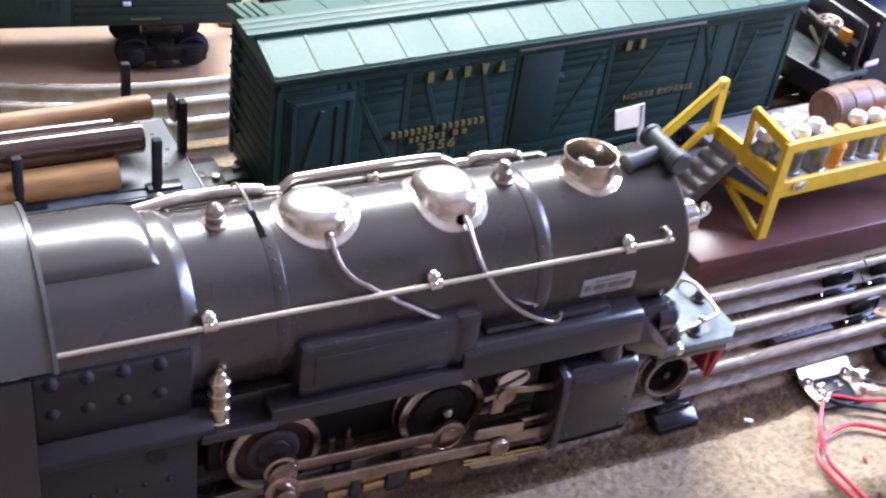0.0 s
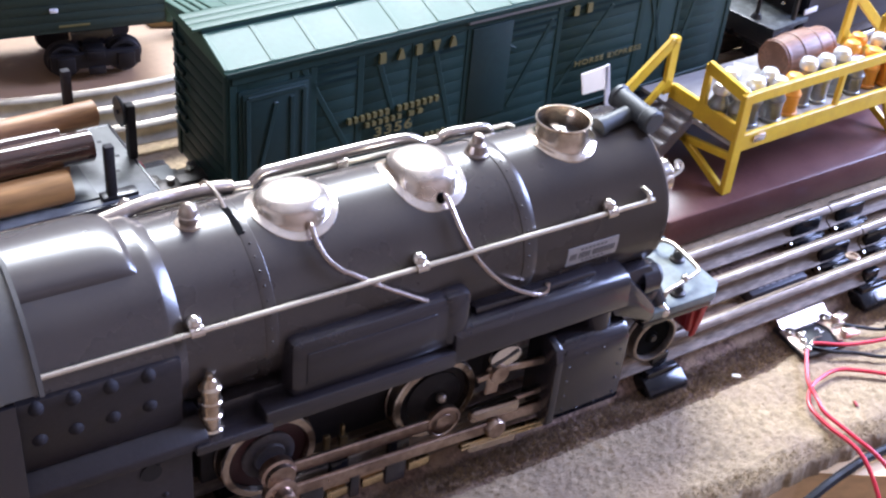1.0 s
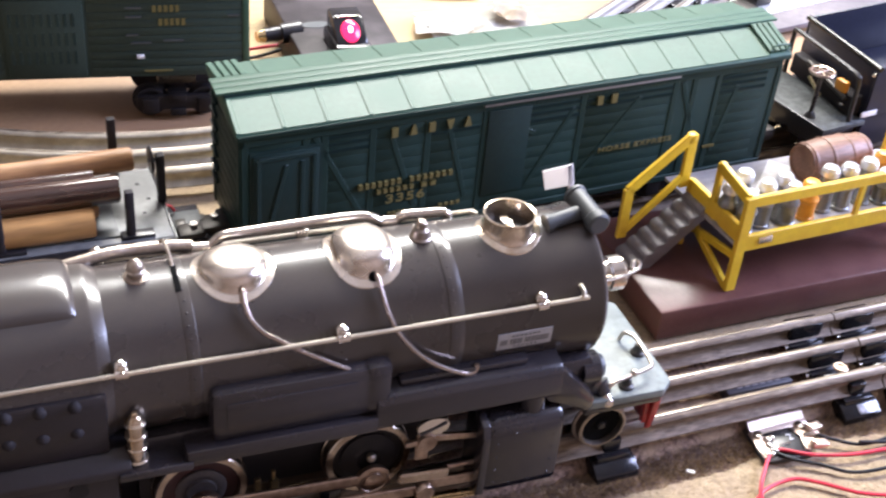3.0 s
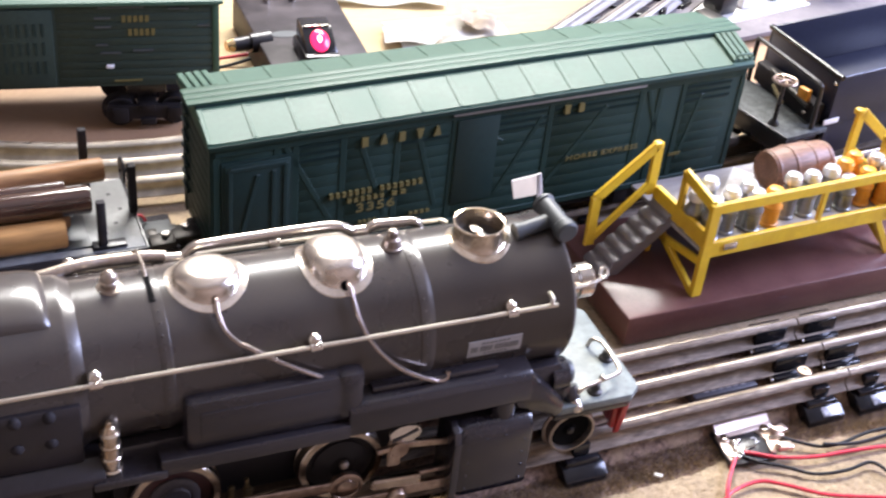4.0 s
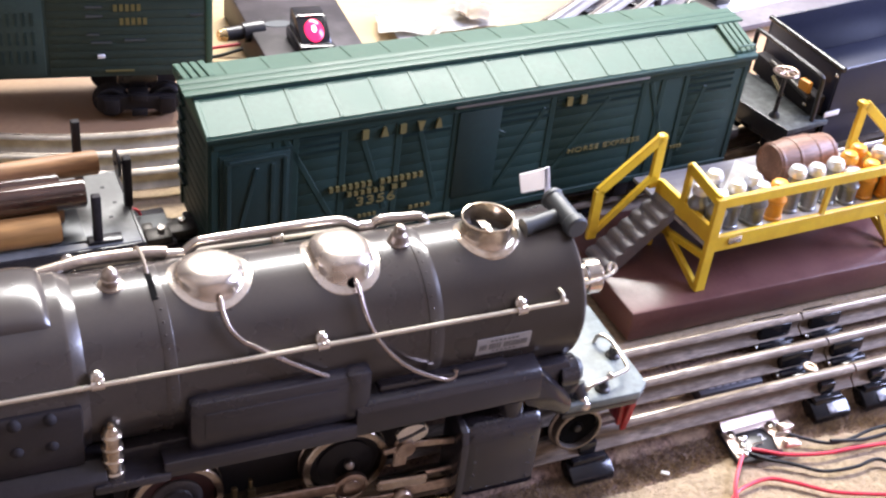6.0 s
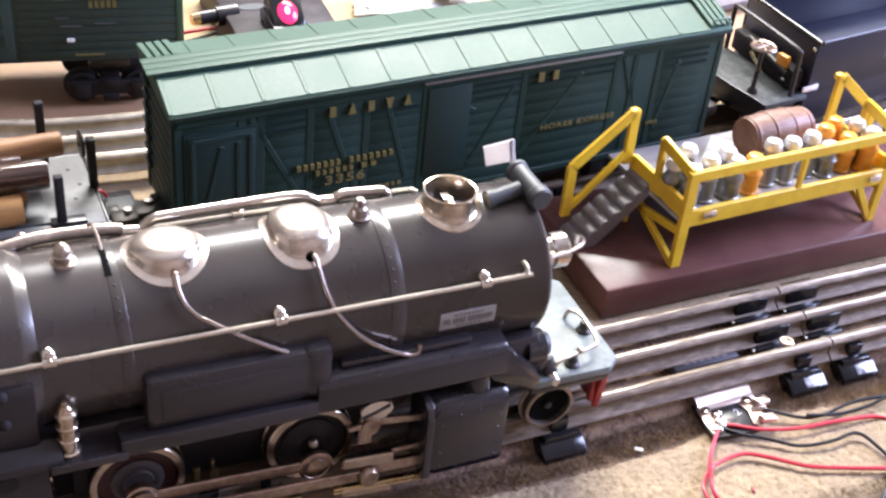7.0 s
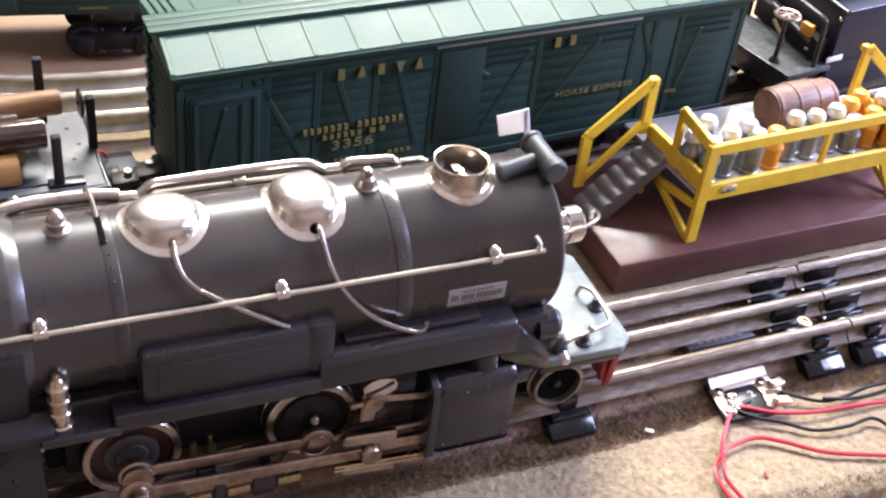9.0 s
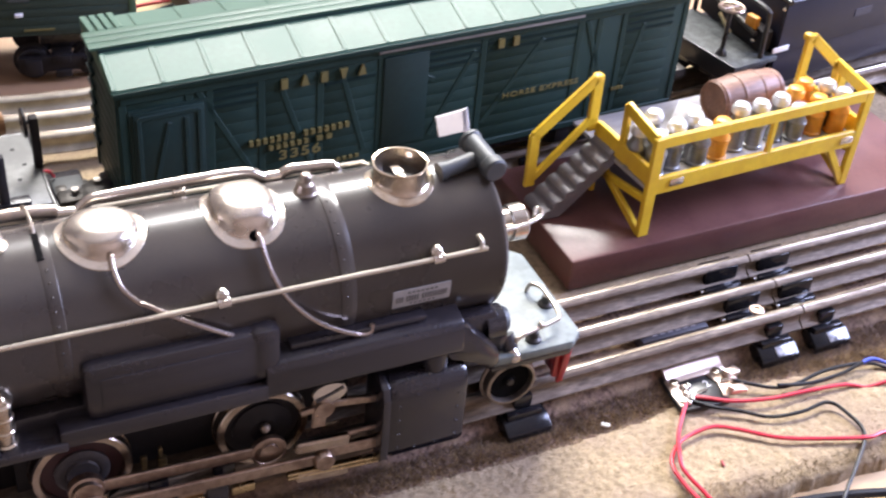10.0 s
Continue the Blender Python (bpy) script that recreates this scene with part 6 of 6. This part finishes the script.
wire("wire", [(47, -36.5, 4.2), (53, -42.5, 4.0), (62, -47.2, 3.2), (71.8, -54, 2.8), (85, -56.4, 3.2), (97, -56.1, 3.6), (100.5, -63, 3.2), (100, -73.6, 2.6), (88, -83.8, 1.0), (72, -95.4, 0.5), (58, -108, -6), (40, -122, -22)], 0.72, BLACK_WIRE, "thin black wire looping over the carpet")
wire("wire", [(20, -104, -12), (23.4, -86.3, 1.0), (22.5, -70, 2.6), (23.2, -62, 3.0), (26.6, -57, 3.0), (34.4, -52.2, 3.0), (47.2, -50.8, 3.2), (56.2, -55.2, 3.0), (68, -63.9, 2.8), (82, -69.8, 2.8), (99.6, -76, 3.0), (114, -76.5, 1.6), (160, -92, -4)], 0.76, RED_WIRE, "red wire in a loop over the carpet")
wire("wire", [(46.2, -37, 4.4), (40, -43, 3.8), (33.4, -50.3, 3.2), (27, -60, 5.2), (25, -66, 4.2), (27, -77, 2.4), (30, -90, -1), (36, -112, -16)], 0.76, RED_WIRE, "red wire hanging over the table edge")
wire("wire", [(49.5, -36.3, 4.4), (53, -38, 4.4), (62.6, -42.8, 3.8), (77.4, -46.6, 3.4), (93.3, -47.8, 3.0), (111.5, -50, 2.4), (119, -52.6, 1.0), (124, -53.6, 1.6), (130, -54.6, 2.8), (140, -57, 3.2), (170, -66, 0)], 0.76, RED_WIRE, "red wire running along the carpet")
wire("wire", [(69, -34, 5.0), (74.4, -37.3, 4.0), (83.6, -42.1, 3.0), (93.2, -43, 3.0), (105, -41.6, 3.4), (116.7, -42.1, 3.8), (128.6, -44.3, 3.2), (140, -50.7, 1.0), (170, -60, -4)], 0.72, BLACK_WIRE, "thin black wire from the lock-on clip")
wire("wire", [(84, -42.6, 4.6), (98.2, -45.1, 3.4), (112.8, -45, 3.4), (119.5, -44.5, 4.2), (124, -44.2, 5.0)], 0.72, BLACK_WIRE, "thin black wire beside its twin")
wire("wire", [(124, -44.2, 5.0), (130.4, -43.6, 4.4), (139.3, -48, 2.2), (170, -55, -3)], 0.8, BLUE_WIRE, "blue end of a wire running off")
tagged(part("wire_end", tube(bmesh.new(), [(64, -33, 5.0), (67, -33.4, 5.2), (70, -34.6, 5.0)], 0.6, 6), NICKEL), "bare stripped copper wire end", "wire", "wires on the carpet")
wire("cable", [(-60, -92, -30), (-20, -88, -14), (2, -86.5, -6), (20, -84.6, -4.6), (40, -84.0, -4.4), (70, -88.5, -4.6), (100, -97, -4.6), (160, -118, -8), (230, -140, -20)], 1.7, BLACK_WIRE, "thick black cable lying on the plywood edge")
wire("cable", [(-50, -104, -44), (-10, -98, -36), (30, -100, -34), (60, -112, -40), (110, -130, -50)], 2.2, BLACK_WIRE, "black cable hanging below the table edge")


def scrap(x, y, z, w, l, rz, material, label):
    bm = boxes((-l / 2, l / 2, -w / 2, w / 2, 0, 0.8), bevel=0.25)
    bm.transform(Matrix.Rotation(radians(12), 4, "X"))
    ob = part("scrap", bm, material)
    ob.matrix_world = pose(x * MM, y * MM, z * MM, 0, 0, rz)
    return tagged(ob, label, "scrap", "litter on the carpet")


scrap(12.4, -35.0, 1.6, 1.5, 3.2, -35, PAPER, "tiny white plastic scrap on the carpet edge")
scrap(42, -66, 0.9, 1.0, 2.6, 70, RED_PLASTIC, "tiny red scrap on the carpet")
scrap(128, -28.6, 0.6, 1.0, 3.0, 20, PAPER, "tiny pale scrap beside the track")
scrap(120, 29, 3.6, 1.0, 3.2, 40, PAPER, "tiny pale scrap behind the track")


# ---- background things ----
def controller():
    T = thing("controller", -13, 318, 3.5, -3, "dark grey controller box with a lit red rocker switch", "train controller")
    part("case", prism(bmesh.new(), [(-31, -52), (26, -52), (30, 62), (-32, 62)], "z", 0, 21.5, 1.6), CONTROL_GREY, T, "scuffed dark grey plastic case")
    h = part("switch_housing", boxes((-14, 6, -44, -14, 21.5, 29), bevel=1.4), GLOSS_BLACK, T, "glossy black rocker housing")
    part("rocker", prism(bmesh.new(), [(-42, 28), (-16, 28), (-16, 40), (-27, 39), (-38, 32)], "x", -12.6, 4.6, 1.0), GLOSS_BLACK, h)
    part("lens", lathe(bmesh.new(), [(6.6, 0), (6.4, 1.2), (4.6, 2.4), (2.0, 2.9), (0, 3.0)], Matrix.Translation((-4.0, -34.5, 33.4)) @ Matrix.Rotation(radians(40), 4, "X"), 24, 0.82, 1.05), LAMP_RED, h, "glowing red lens")
    part("bulb", lathe(bmesh.new(), [(2.0, 2.2), (1.6, 3.1), (0, 3.5)], Matrix.Translation((-4.4, -34.2, 33.4)) @ Matrix.Rotation(radians(40), 4, "X"), 16, 0.8, 1.3), LAMP_HOT, h, "hot white bulb behind the lens")
    # bright strip added to paint the glint on the glossy rocker
    part("glint_strip", boxes((-11, 3, -27.5, -26.2, 39.0, 39.8), bevel=0.2), NICKEL, h)
    part("socket_ring", lathe(bmesh.new(), [(2.2, 0), (3.4, 0), (3.6, 0.8), (2.4, 1.0)], Matrix.Translation((12, -34, 21.5)), 20), GREY_PAINT, T)
    part("label_strip", lathe(bmesh.new(), [(6, 0), (6, 0.3), (0, 0.3)], Matrix.Translation((-14, 2, 21.5)), 24, 1.4, 0.7), GREY_PAINT, T)
    for x in (-14, 2):
        part("terminal", rod(bmesh.new(), (x, 50, 21.5), (x, 50, 27), 2.6, 2.2, 14), NICKEL, T)
    j = part("jack_plug", rod(rod(bmesh.new(), (-24, 0, 19), (-36, -2.6, 19.6), 6.4, 5.6, 20), (-32, -1.8, 20), (-45.5, -4.6, 20), 4.2, 3.9, 18), BLACK_PLASTIC, T, "black jack plug with a gold tip")
    part("plug_tip", rod(bmesh.new(), (-45.5, -4.6, 20), (-49.5, -5.4, 20), 4.1, 3.0, 16), BRASS, j)
    return T


controller()
wire("wire", [(-46, 330, 10), (-62, 332, 8), (-80, 334, 5), (-110, 340, 4.6)], 1.0, RED_WIRE, "thin red wire leaving the controller")
wire("wire", [(-46, 324, 10), (-64, 325, 6), (-86, 330, 4.8), (-112, 348, 4.6)], 1.0, BLACK_WIRE, "thin black wire leaving the controller")


def sheet(x, y, z, w, l, rz, bend, label, material=PAPER):
    bm = bmesh.new()
    n = 14
    rows = []
    for i in range(n + 1):
        row = []
        for j in range(n + 1):
            u, v = i / n - 0.5, j / n - 0.5
            row.append(bm.verts.new((u * l, v * w, bend * (0.6 + noise.noise((u * 3 + x, v * 3 + y, 0))) + 0.4)))
        rows.append(row)
    fs = []
    for a, b in zip(rows, rows[1:]):
        for j in range(n):
            fs.append(bm.faces.new((a[j], a[j + 1], b[j + 1], b[j])))
    bmesh.ops.solidify(bm, geom=fs, thickness=0.25)
    ob = part("paper_sheet", bm, material)
    ob.matrix_world = pose(x * MM, y * MM, z * MM, 0, 0, rz)
    return tagged(ob, label, "paper", "papers on the plywood")


sheet(86, 345, 4.0, 34, 74, 6, 5.0, "crumpled white paper sheet on the plywood")
sheet(64, 336, 5.5, 20, 44, -16, 5.0, "white paper scrap lying on a paper sheet")
sheet(109, 347, 8.0, 22, 26, 62, 5.0, "folded tan paper piece on the plywood", TAN_PAPER)
sheet(70, 420, 4.0, 60, 80, -14, 4.0, "white paper sheet lying on the plywood")


def back_box():
    B = thing("freight_car", 372, 345, 3.5, 14, "dark red ribbed freight car on the plywood", "toy freight car")
    body = part("body", boxes((0, 190, 0, 55, 12, 62), bevel=0.8), CAR_RED, B)
    for k in range(12):
        part("rib", boxes((6 + 15 * k, 9 + 15 * k, -1.2, 0.2, 14, 60), bevel=0.3), RIB_RED, body, "faded pinkish rib")
    part("frame", boxes((4, 186, 8, 47, 2, 12.2), bevel=0.5), BLACK_CAST, B)
    for x in (40, 150):
        truck(B, x, 27.5, 0.2)
    return B


back_box()


def lamp_house():
    B = thing("track_switch", 300, 335, 3.5, 12, "white and black switch box beside the far track", "track switch")
    part("base", boxes((-34, 60, -16, 22, 0, 5), bevel=0.8), PAPER, B)
    part("housing", boxes((-22, -6, -6, 12, 5, 20), bevel=2.0), BLACK_PLASTIC, B)
    part("motor_cover", boxes((2, 20, -4, 14, 5, 14), bevel=2.0), WHITE_PAINT, B)
    part("lever", boxes((34, 42, -2, 8, 5, 20), bevel=1.5), BLACK_PLASTIC, B)
    part("lamp_post", rod(bmesh.new(), (28, 4, 5), (28, 4, 26), 4.5, 4.0, 18), WHITE_PAINT, B)
    part("stop", boxes((-38, -26, -14, 4, 5, 9), bevel=1.2), DARK_METAL, B)
    return B


lamp_house()
tagged(part("grey_strip", prism(bmesh.new(), [(225, 285), (560, 345), (560, 372), (232, 318)], "z", 3.6, 7.6, 0.5), STRIP_GREY), "grey painted wooden strip on the plywood", "strip", kind="structure")
